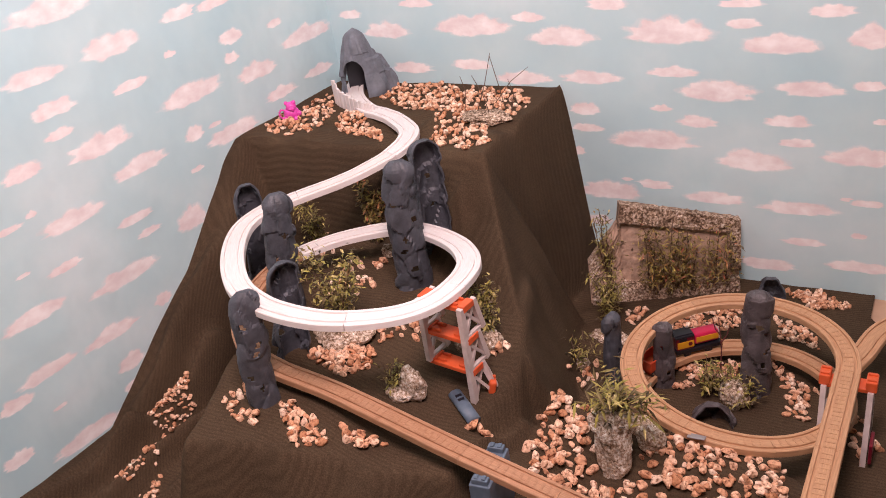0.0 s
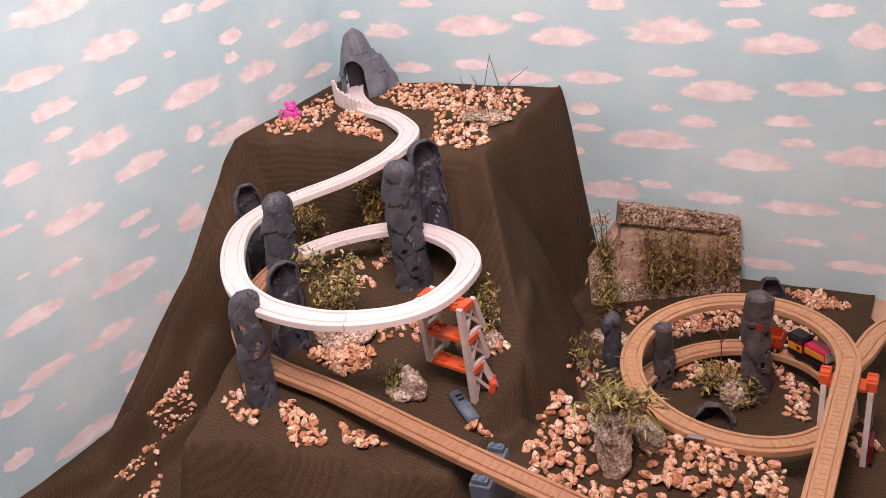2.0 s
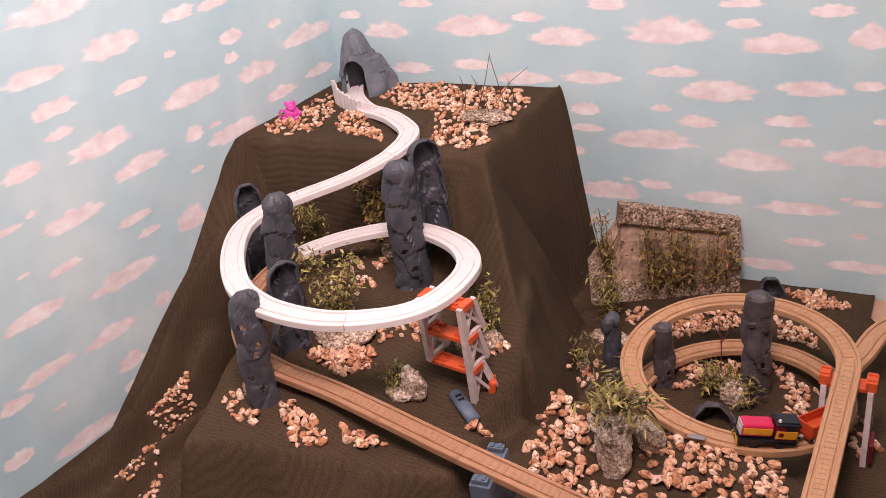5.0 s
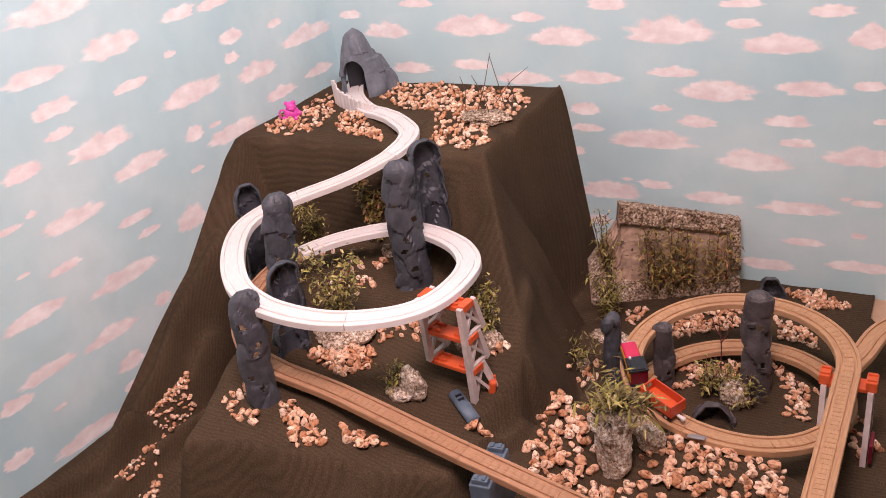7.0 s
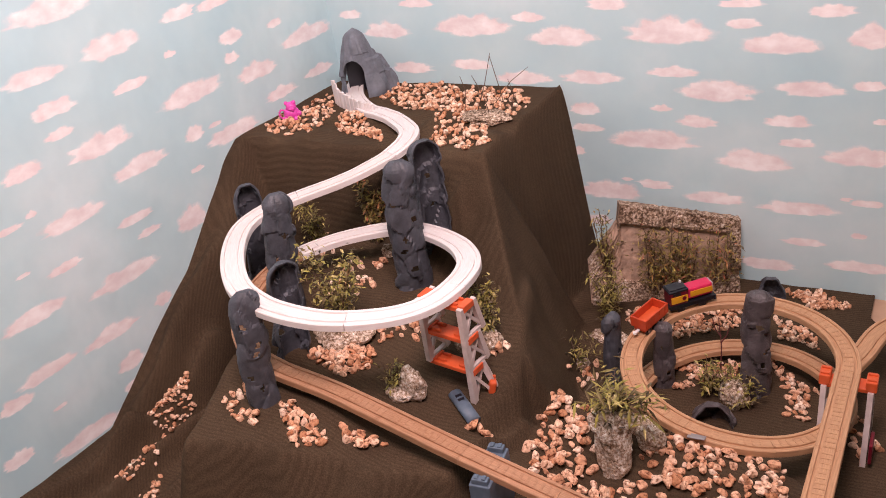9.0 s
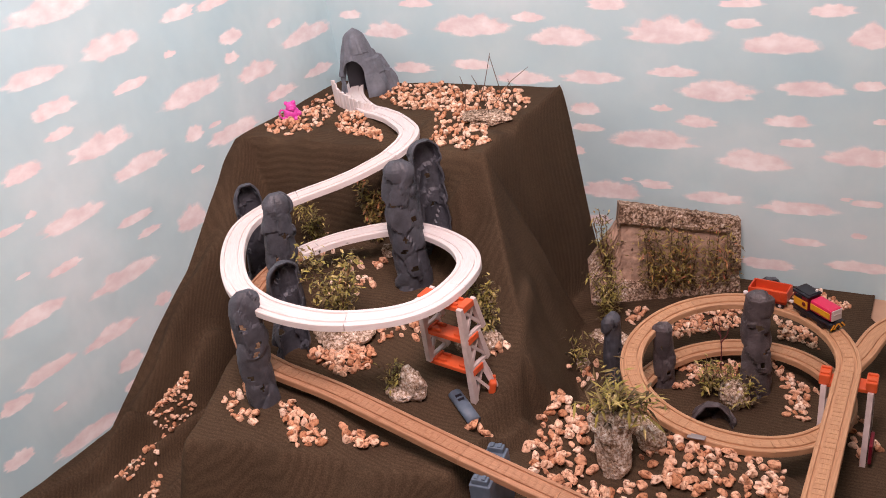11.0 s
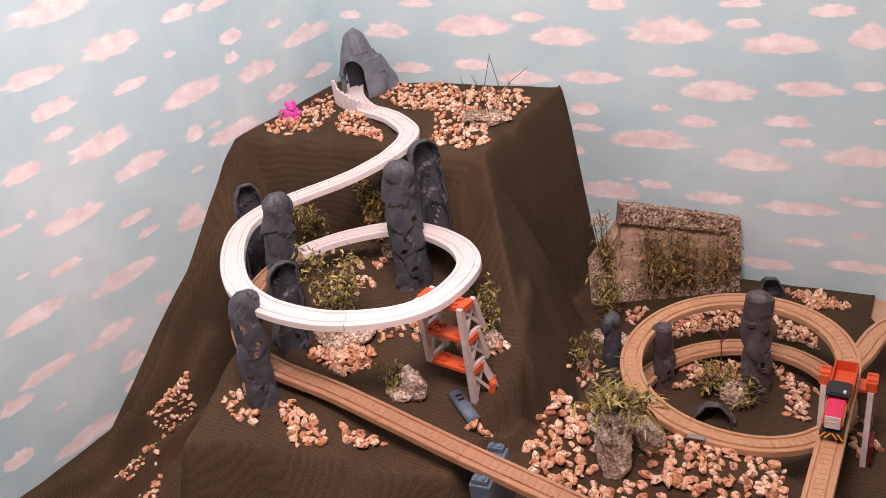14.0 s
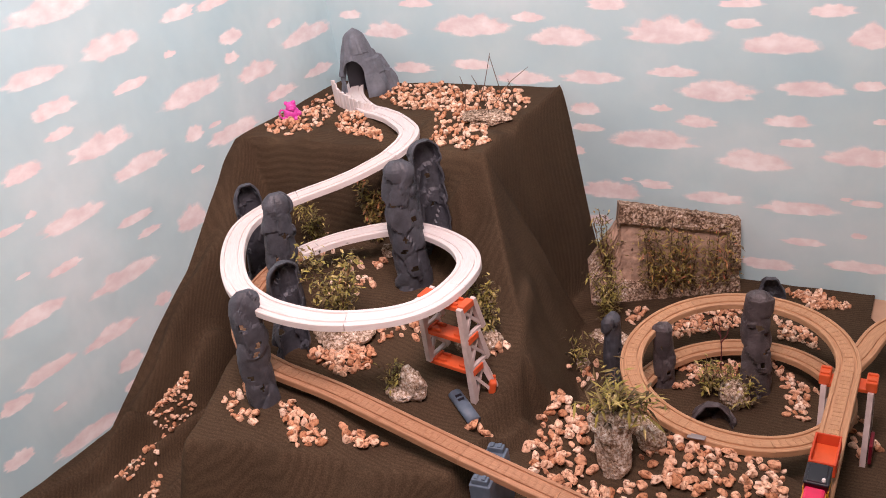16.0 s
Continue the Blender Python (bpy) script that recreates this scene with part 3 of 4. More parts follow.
print_clouds(WALL_NORTH, [(-0.724, 0.397, 0.068, 0.039), (-0.111, 0.396, 0.03, 0.017), (-0.284, 0.387, 0.099, 0.032), (-0.468, 0.378, 0.085, 0.034), (-0.72, 0.352, 0.075, 0.026), (-0.265, 0.342, 0.072, 0.025), (-0.575, 0.327, 0.2, 0.054), (-0.146, 0.315, 0.135, 0.05), (-0.746, 0.293, 0.035, 0.027), (-0.349, 0.291, 0.157, 0.056), (-0.632, 0.229, 0.034, 0.013)])
print_clouds(WALL_NORTH, [(-0.161, 0.222, 0.027, 0.012), (-0.572, 0.22, 0.092, 0.027), (-0.123, 0.215, 0.064, 0.022), (-0.432, 0.198, 0.136, 0.037), (-0.675, 0.193, 0.153, 0.058), (-0.259, 0.189, 0.16, 0.038), (-0.134, 0.138, 0.033, 0.017), (-0.709, 0.114, 0.072, 0.034), (-0.244, 0.11, 0.087, 0.024), (-0.129, 0.062, 0.133, 0.034), (-0.313, 0.043, 0.122, 0.037)])
print_clouds(WALL_WEST, [(1.091, 0.839, 0.18, 0.054), (1.376, 0.754, 0.115, 0.034), (1.464, 0.749, 0.1, 0.03), (1.187, 0.741, 0.134, 0.057), (1.013, 0.738, 0.13, 0.039), (1.318, 0.684, 0.034, 0.018), (1.028, 0.672, 0.1, 0.039), (1.49, 0.666, 0.069, 0.041), (1.63, 0.657, 0.052, 0.024), (1.206, 0.656, 0.087, 0.026), (1.021, 0.624, 0.068, 0.024)])
print_clouds(WALL_WEST, [(1.478, 0.622, 0.046, 0.03), (1.732, 0.599, 0.175, 0.051), (1.344, 0.584, 0.174, 0.051), (0.925, 0.584, 0.089, 0.039), (1.542, 0.569, 0.129, 0.051), (1.095, 0.569, 0.149, 0.055), (0.91, 0.507, 0.026, 0.015), (1.744, 0.504, 0.108, 0.032), (1.381, 0.501, 0.039, 0.015), (1.321, 0.5, 0.055, 0.042), (0.859, 0.499, 0.063, 0.019)])
print_clouds(WALL_WEST, [(1.604, 0.495, 0.114, 0.034), (1.168, 0.493, 0.142, 0.042), (1.43, 0.463, 0.157, 0.047), (0.986, 0.459, 0.155, 0.046), (1.302, 0.427, 0.039, 0.014), (0.85, 0.407, 0.034, 0.011), (1.115, 0.396, 0.092, 0.027), (0.933, 0.379, 0.08, 0.024), (1.137, 0.355, 0.064, 0.02), (1.248, 0.326, 0.086, 0.07), (0.838, 0.319, 0.144, 0.043)])
print_clouds(WALL_WEST, [(1.052, 0.291, 0.169, 0.05), (0.821, 0.202, 0.125, 0.036), (1.116, 0.196, 0.047, 0.038), (0.976, 0.193, 0.134, 0.039), (0.741, 0.177, 0.075, 0.036), (0.817, 0.119, 0.037, 0.012), (0.995, 0.109, 0.071, 0.046), (0.703, 0.072, 0.069, 0.041), (0.983, 0.057, 0.053, 0.032), (0.849, 0.02, 0.161, 0.047)])


# ---- hill top: tunnel rock, white slatted wall, small pink toy ----
def tunnel_rock():
    base = empty("tunnel_rock", pose(-1.254, 1.740, 0.448, 0, 0, -52))
    tagged(base, "blue-grey moulded rock peak with a dark tunnel mouth", "toy tunnel")
    bm = bmesh.new()
    rows, seg = 44, 60
    grid = []
    for j in range(rows + 1):
        t = j / rows
        row = []
        for i in range(seg + 1):
            a = radians(250) * (i / seg - 0.5)
            q = Vector((math.cos(a) * 2.0, math.sin(a) * 2.0, t * 3.4))
            r = 0.069 * (1 - 0.70 * t ** 1.35) * (1 + 0.10 * noise.cell(q * 0.9) + 0.14 * noise.noise(q * 1.2))
            if math.sin(a) > 0.15 and t > 0.55:
                r *= 0.80
            if t > 0.88:
                r *= max(0.1, 1 - ((t - 0.88) / 0.12) ** 2)
            row.append(bm.verts.new((math.cos(a) * r * 0.7, math.sin(a) * r - 0.016 * t, t * 0.166)))
        grid.append(row)
    mouth = []
    for j in range(rows):
        for i in range(seg):
            f = bm.faces.new((grid[j][i], grid[j][i + 1], grid[j + 1][i + 1], grid[j + 1][i]))
            c = f.calc_center_median()
            if c.x > 0 and abs(c.y + 0.034) < 0.025 * (1 if c.z < 0.06 else max(0.0, 1 - ((c.z - 0.06) / 0.034) ** 2) ** 0.5):
                mouth.append(f)
    bmesh.ops.delete(bm, geom=mouth, context="FACES")
    for v in bm.verts:
        if v.is_boundary and v.co.x > 0 and 0.001 < v.co.z < 0.10 and abs(v.co.y + 0.034) < 0.037:
            if v.co.z <= 0.06:
                v.co.y = -0.034 + math.copysign(0.025, v.co.y + 0.034)
            else:
                a = math.atan2((v.co.z - 0.06) / 0.034, (v.co.y + 0.034) / 0.025)
                v.co.y, v.co.z = -0.034 + 0.025 * math.cos(a), 0.06 + 0.034 * math.sin(a)
    bmesh.ops.recalc_face_normals(bm, faces=bm.faces)
    bmesh.ops.solidify(bm, geom=list(bm.faces), thickness=0.003)
    part("rock_shell", bm, CAVE_GREY, base)
    # a black board behind the mouth paints the tunnel's inner shade
    bm = bmesh.new()
    box(bm, -0.022, -0.014, 0.046, 0.004, 0.070, 0.092)
    part("mouth_shade_plate", bm, BLACK, base, "black plate standing in for the shade inside the tunnel")


def slatted_wall():
    base = empty("slatted_wall")
    tagged(base, "white painted wooden slat wall along the track curve", "toy fence")
    line = spline([(-1.303, 1.656, 0.450), (-1.253, 1.624, 0.450), (-1.191, 1.595, 0.450), (-1.136, 1.587, 0.450)], 0.002)
    s = path_length(line)
    d, k = 0.0, 0
    while d < s[-1] - 0.009:
        a, b = point_at(line, s, d), point_at(line, s, d + 0.0090)
        t = (b - a).normalized()
        u = d / s[-1]
        tall = (0.060 if u < 0.12 else 0.047 - 0.018 * u) * (1 + 0.05 * math.sin(k * 2.3))
        bm = bmesh.new()
        uvl = bm.loops.layers.uv.new("UVMap")
        box(bm, 0, 0, 0, 0.0090, 0.0045 + 0.0016 * (k % 2), tall, 0.0008)
        for f in bm.faces:
            for lp in f.loops:
                lp[uvl].uv = (lp.vert.co.z, lp.vert.co.x + 0.013 * k)
        ob = part("slat", bm, WHITE_WOOD, base)
        ob.matrix_world = Matrix.Translation((a + b) / 2 + Vector((0, 0, tall / 2 - 0.001))) @ Matrix.Rotation(math.atan2(t.y, t.x), 4, "Z")
        d, k = d + 0.0092, k + 1


def pink_toy():
    bm = bmesh.new()

    def blob(x, y, z, r, sx=1.0, sy=1.0, sz=1.0):
        m = Matrix.Translation((x, y, z)) @ Matrix.Diagonal((sx, sy, sz, 1))
        bmesh.ops.create_icosphere(bm, subdivisions=3, radius=r, matrix=m)
    blob(0, 0, 0.017, 0.018, 1.05, 1.0, 0.95)
    blob(0.002, -0.004, 0.034, 0.0125)
    blob(0.010, -0.006, 0.044, 0.005)
    blob(-0.008, -0.004, 0.044, 0.005)
    blob(0.004, -0.017, 0.032, 0.0055, 1.2, 0.7, 0.9)
    blob(0.017, -0.006, 0.016, 0.007)
    blob(-0.015, -0.010, 0.007, 0.007)
    blob(0.010, -0.014, 0.006, 0.007)
    for k in range(9):
        a = radians(60 + 30 * k)
        blob(-0.021 + 0.008 * math.cos(a), 0.0, 0.018 + 0.010 * math.sin(a), 0.0026)
    ob = link_mesh("pink_toy_animal", bm, TOY_PINK, True)
    ob.matrix_world = pose(-1.352, 1.545, 0.449, 0, 0, 35)
    tagged(ob, "small bright pink plastic toy animal figure on the stones", "toy figure")


tunnel_rock()
slatted_wall()
pink_toy()


# ---- trestles ----
def bar(bm, a, b, w, d):
    a, b = Vector(a), Vector(b)
    m = Matrix.Translation((a + b) / 2) @ (b - a).to_track_quat("Z", "Y").to_matrix().to_4x4()
    vs = bmesh.ops.create_cube(bm, size=1.0, matrix=m @ Matrix.Diagonal((w, d, (b - a).length, 1)))["verts"]
    return vs


def trestle_panel(parent, x, z0, z1, half0, half1, mat=None):
    """One side frame: two legs with crossed braces, standing in the y-z plane."""
    bm = bmesh.new()
    bar(bm, (x, -half0, z0), (x, -half1, z1), 0.009, 0.010)
    bar(bm, (x, half0, z0), (x, half1, z1), 0.009, 0.010)
    bar(bm, (x, -half0 * 0.9, z0 + 0.004), (x, half1 * 0.9, z1 - 0.004), 0.006, 0.005)
    bar(bm, (x, half0 * 0.9, z0 + 0.004), (x, -half1 * 0.9, z1 - 0.004), 0.006, 0.005)
    bar(bm, (x, -half0, z0 + 0.004), (x, half0, z0 + 0.004), 0.007, 0.006)
    return part("side_frame", bm, mat or TRESTLE, parent)


def trestle_deck(parent, z, wide, deep, tabs=True):
    bm = bmesh.new()
    box(bm, 0, 0, z, wide, deep, 0.008, 0.0012)
    deck = part("deck", bm, ORANGE, parent, "orange plastic deck plate")
    for sx in (-1, 1):
        bm = bmesh.new()
        box(bm, sx * (wide / 2 + 0.006), 0, z + 0.002, 0.014, deep * 0.95, 0.012, 0.0012)
        part("clip", bm, ORANGE, deck)
        for k in (-1, 1):
            bm = bmesh.new()
            box(bm, sx * (wide / 2 - 0.012), k * deep * 0.27, z + 0.006, 0.018, 0.004, 0.006, 0.0008)
            part("lug", bm, ORANGE, deck)
    return deck


def trestle_tower():
    t = empty("trestle_tower", pose(-0.684, 1.042, 0.178, 0, 0, -8))
    tagged(t, "grey and orange plastic trestle tower under the white track", "toy trestle", "track trestles")
    for k, (z0, z1) in enumerate(((0.0, 0.066), (0.066, 0.129), (0.129, 0.192))):
        for x in ((0.042, -0.042) if k else (0.042,)):
            bm = bmesh.new()
            foot = 0.034
            bar(bm, (x, -0.016, z0), (x, -0.016, z1), 0.010, 0.011)
            low = 0.024 if k == 0 else 0.0
            bar(bm, (x + low, foot, z0 - low), (x, 0.018, z1), 0.009, 0.010)
            bar(bm, (x, -0.013, z0 + 0.006), (x, 0.016, z1 - 0.006), 0.006, 0.005)
            bar(bm, (x + low * 0.9, foot * 0.93, z0 + 0.006 - low * 0.9), (x, -0.013, z1 - 0.006), 0.006, 0.005)
            bar(bm, (x, -0.016, z0 + 0.004), (x + low, foot, z0 + 0.004 - low), 0.007, 0.006)
            part("side_frame", bm, TRESTLE, t)
        trestle_deck(t, z1 - 0.005, 0.070, 0.030)


def bridge_trestle():
    t = empty("trestle_tower", pose(-0.094, 1.315, 0.0, 0, 0, 0))
    tagged(t, "grey and orange plastic trestle carrying the wooden bridge", "toy trestle", "track trestles")
    for k, (z0, z1) in enumerate(((0.0, 0.066), (0.066, 0.130))):
        h0, h1 = (0.050, 0.032) if k == 0 else (0.032, 0.016)
        trestle_panel(t, 0.036, z0, z1, h0, h1)
        trestle_panel(t, -0.036, z0, z1, h0, h1)
    bm = bmesh.new()
    box(bm, 0, 0, 0.1305, 0.066, 0.030, 0.008, 0.0012)
    deck = part("deck", bm, ORANGE, t, "orange plastic deck plate")
    for sx in (-1, 1):
        bm = bmesh.new()
        box(bm, sx * 0.036, 0, 0.139, 0.018, 0.030, 0.020, 0.002)
        clip = part("clip", bm, ORANGE, deck)
        for k in (-1, 1):
            bm = bmesh.new()
            box(bm, sx * 0.036, k * 0.008, 0.150, 0.014, 0.005, 0.005, 0.0008)
            part("lug", bm, ORANGE, deck)
    bm = bmesh.new()
    box(bm, 0.046, -0.040, 0.035, 0.006, 0.040, 0.040, 0.002)
    part("lower_plate", bm, DARK_RED, t, "dark red plastic plate")


trestle_tower()
bridge_trestle()


def block_pier(x, y, z0, z1, turn):
    """Slate-blue plastic pier blocks that carry the long ramp."""
    p = empty("track_pier", pose(x, y, z0, 0, 0, turn))
    tagged(p, "slate-blue plastic pier block under the wooden ramp", "toy pier", "ramp piers")
    bm = bmesh.new()
    box(bm, 0, 0, (z1 - z0) / 2, 0.034, 0.090, z1 - z0, 0.002)
    part("block", bm, BLUE, p)
    for y2 in (-0.036, 0.036):
        bm = bmesh.new()
        box(bm, 0, y2, z1 - z0 + 0.004, 0.026, 0.012, 0.010, 0.0015)
        part("lip", bm, BLUE, p)
        for k in range(2):
            bm = bmesh.new()
            box(bm, -0.006 + 0.012 * k, y2, z1 - z0 + 0.010, 0.006, 0.009, 0.003, 0.0006)
            part("stud", bm, BLUE, p)


block_pier(-0.545, 0.872, 0.06, 0.198, 6)


def fallen_piece():
    p = empty("fallen_pier", pose(-0.652, 0.996, 0.188, 0, 4, -38))
    tagged(p, "slate-blue plastic half pier lying under the trestle", "toy pier")
    bm = bmesh.new()
    vs = cyl(bm, pose(0, 0, 0, 0, 90), 0.012, 0.012, 0.078, 24)
    bmesh.ops.scale(bm, vec=(1, 1, 0.7), verts=vs)
    part("body", bm, BLUE, p, "", True)
    # no slots are cut: black strips paint their shaded hollows
    for k in range(2):
        bm = bmesh.new()
        box(bm, -0.022 + 0.011 * k, 0.0, 0.0082, 0.005, 0.011, 0.002)
        part("slot", bm, BLACK, p, "black strip standing in for a slot's shaded hollow")
    o = empty("orange_clip", pose(-0.628, 1.052, 0.186, 0, 15, 30))
    tagged(o, "loose orange plastic track clip on the cloth", "toy clip")
    bm = bmesh.new()
    box(bm, 0, 0, 0.010, 0.012, 0.020, 0.024, 0.003)
    part("clip_body", bm, ORANGE, o)
    bm = bmesh.new()
    box(bm, 0, 0.006, 0.024, 0.008, 0.005, 0.008, 0.001)
    part("lug", bm, ORANGE, o)


fallen_piece()


def track_tongue():
    """A thin grey plate that rests on the loop's outer lip."""
    a = radians(-95)
    bm = bmesh.new()
    box(bm, 0, 0, 0, 0.030, 0.012, 0.0022, 0.0008)
    for v in bm.verts:
        v.co.y *= 1.0 - 12.0 * max(0.0, v.co.x)
    ob = link_mesh("track_tongue", bm, DULL_GREY)
    top = ring_point(217.8).z
    ob.matrix_world = Matrix.Translation((RING[0] + 0.203 * math.cos(a), RING[1] + 0.203 * math.sin(a), top + 0.0012)) @ Matrix.Rotation(a + math.pi / 2, 4, "Z") @ Matrix.Rotation(radians(-6), 4, "Y")
    tagged(ob, "thin grey plastic tongue on the wooden loop's outer lip", "toy clip")


track_tongue()


# ---- plants and foam rocks ----
def foam_rock(bm, cx, cy, cz, sx, sy, sz, seed, rough=0.35):
    vs = bmesh.ops.create_icosphere(bm, subdivisions=4, radius=1.0)["verts"]
    for v in vs:
        q = v.co * 1.6 + Vector((seed * 5.1, 0, 0))
        k = 1 + rough * noise.noise(q) + 0.5 * rough * noise.noise(q * 2.7) + 0.25 * rough * noise.noise(q * 6.5)
        v.co = Vector((cx + v.co.x * sx * k, cy + v.co.y * sy * k, cz + v.co.z * sz * k))


def leaves(bm, rnd, spots, size, droop=0.5, plump=1.0):
    """Lance-shaped leaves, each bent along its middle, round the given twig points."""
    for base in spots:
        a, el = rnd.uniform(0, 2 * math.pi), rnd.uniform(-0.9, 0.9)
        L = size * rnd.uniform(0.55, 1.25)
        W = L * rnd.uniform(0.075, 0.13) * plump
        d = Vector((math.cos(a) * math.cos(el), math.sin(a) * math.cos(el), math.sin(el)))
        side = d.cross(Vector((rnd.uniform(-0.4, 0.4), rnd.uniform(-0.4, 0.4), 1))).normalized()
        up = side.cross(d)
        p0 = base
        p1 = base + d * L * 0.45
        p2 = base + d * L * 0.95 - Vector((0, 0, droop * L * rnd.uniform(0.1, 0.6)))
        v = [bm.verts.new(x) for x in (p0, p1 + side * W - up * W * 0.25, p1 + up * 0.1 * W, p1 - side * W - up * W * 0.25, p2)]
        bm.faces.new((v[0], v[2], v[1]))
        bm.faces.new((v[0], v[3], v[2]))
        bm.faces.new((v[1], v[2], v[4]))
        bm.faces.new((v[2], v[3], v[4]))


def twig(bm, pts, r0, r1, seg=5):
    last = None
    for k, p in enumerate(pts):
        t = (pts[min(k + 1, len(pts) - 1)] - pts[max(k - 1, 0)]).normalized()
        s = t.orthogonal().normalized()
        u = t.cross(s)
        r = r0 + (r1 - r0) * k / (len(pts) - 1)
        ring = [bm.verts.new(p + (s * math.cos(2 * math.pi * i / seg) + u * math.sin(2 * math.pi * i / seg)) * r) for i in range(seg)]
        if last:
            for i in range(seg):
                bm.faces.new((last[i], last[(i + 1) % seg], ring[(i + 1) % seg], ring[i]))
        last = ring


def bush(x, y, z, tall, spread, count, seed, label, rocks=(), leaf=None, size=0.017, low=0.25, lean=(0.0, 0.0), flat=1.0, root=0.0, stone=None, plump=1.7):
    """An artificial bush: wiry stems from a foam rock, with many pointed leaves."""
    rnd = random.Random(seed)
    p = empty("artificial_bush", pose(x, y, height(x, y) - 0.002))
    tagged(p, label, "artificial plant", "artificial bushes")
    stems, spots = bmesh.new(), []
    for k in range(9):
        a = rnd.uniform(0, 2 * math.pi)
        reach = spread * rnd.uniform(0.3, 1.0)
        top = tall * rnd.uniform(0.6, 1.0)
        pts = [Vector((math.cos(a) * reach * t ** 1.3 + lean[0] * t, (math.sin(a) * reach * t ** 1.3) * flat + lean[1] * t, root + (top - root) * (1.3 * t - 0.3 * t ** 3))) for t in (0, 0.25, 0.5, 0.75, 1.0)]
        pts = [q + Vector((rnd.uniform(-1, 1), rnd.uniform(-1, 1), 0)) * 0.004 for q in pts]
        twig(stems, pts, 0.0014, 0.0006)
        for _ in range(count // 9):
            t = rnd.uniform(low, 1.0) * 3.999
            i = int(t)
            spots.append(pts[i].lerp(pts[i + 1], t - i) + Vector((rnd.gauss(0, 1), rnd.gauss(0, 1) * flat, rnd.gauss(0, 1))) * spread * 0.16)
    part("stem", stems, TWIG, p, "thin brown stems")
    bm = bmesh.new()
    leaves(bm, rnd, spots, size, 0.5, plump)
    tagged(part("foliage", bm, leaf or LEAF, p, "small pointed olive leaves"), kind="stuff")
    for k, (cx, cy, cz, sx, sy, sz) in enumerate(rocks):
        bm = bmesh.new()
        foam_rock(bm, cx, cy, cz, sx, sy, sz, seed + k, 0.24)
        part("foam_rock", bm, stone or SPECKLE, p, "speckled grey-white foam rock base")


# tall rock with a bush in front of the loop
bush(-0.412, 1.050, 0.060, 0.195, 0.076, 400, 31, "olive-brown artificial bush on a tall speckled rock before the loop",
     [(0.000, 0.000, 0.045, 0.029, 0.026, 0.078), (0.046, 0.048, 0.036, 0.024, 0.018, 0.026), (-0.004, 0.004, 0.090, 0.036, 0.030, 0.034)], size=0.026, low=0.32, root=0.120, lean=(0.020, 0.010), plump=0.95, stone=BRIGHT_SPECKLE)
bush(-0.940, 1.075, 0.218, 0.200, 0.066, 900, 33, "olive artificial bush on a flat speckled rock inside the spiral", [(0.0, 0.0, 0.002, 0.056, 0.048, 0.024)], size=0.015, low=0.1)
bush(-1.190, 1.345, 0.218, 0.112, 0.045, 640, 35, "small olive artificial bush at the hill face", [(0.02, -0.01, 0.0, 0.022, 0.018, 0.014)], size=0.013, low=0.05)
bush(-1.058, 1.385, 0.218, 0.172, 0.040, 860, 37, "rust-tipped olive artificial bush against the hill face", leaf=RUST_LEAF, size=0.014, low=0.1, flat=0.5)
bush(-0.785, 0.992, 0.218, 0.062, 0.034, 170, 39, "low olive artificial bush beside a pale foam rock", [(0.036, 0.002, 0.022, 0.024, 0.015, 0.038), (0.014, -0.006, 0.006, 0.026, 0.018, 0.014)], size=0.012, low=0.2, stone=BRIGHT_SPECKLE)
bush(-0.668, 1.142, 0.218, 0.140, 0.034, 520, 41, "olive artificial bush behind the trestle tower", [(0.004, -0.006, 0.008, 0.022, 0.020, 0.022), (-0.040, -0.020, 0.006, 0.020, 0.018, 0.022)], size=0.013, low=0.2)
bush(-0.290, 1.352, -0.002, 0.070, 0.062, 330, 43, "low olive artificial bush on a speckled rock inside the loop", [(0.0, 0.01, 0.022, 0.028, 0.026, 0.030)], size=0.017, low=0.3, plump=1.2)
bush(-0.338, 1.375, -0.002, 0.072, 0.034, 200, 44, "small olive artificial bush at the foot of a red twig", size=0.017, low=0.2, plump=1.2)
bush(-0.600, 1.550, -0.002, 0.150, 0.042, 760, 45, "olive artificial bush beside the foam rock wall", [(0.02, -0.05, 0.004, 0.045, 0.024, 0.010)], size=0.015, low=0.05, plump=1.2)
bush(-0.630, 1.640, -0.002, 0.235, 0.030, 330, 46, "tall thin artificial bush before the foam rock wall", size=0.015, low=0.35, plump=1.2)
bush(-0.610, 1.385, -0.002, 0.060, 0.070, 170, 47, "sparse olive artificial twigs on the cloth", [(0.01, 0.0, 0.004, 0.016, 0.014, 0.012)], size=0.016, low=0.3, plump=1.2)


def twig_patch(x, y, z, label, sticks, rock, mat, thick=0.0011):
    p = empty("twig_patch", pose(x, y, z))
    tagged(p, label, "dry twigs")
    for pts in sticks:
        bm = bmesh.new()
        twig(bm, [Vector(q) for q in pts], thick, 0.0006)
        part("twig", bm, mat, p)
    if rock:
        bm = bmesh.new()
        foam_rock(bm, *rock, 5)
        part("foam_rock", bm, DARK_SPECKLE, p, "speckled pale foam rock base")


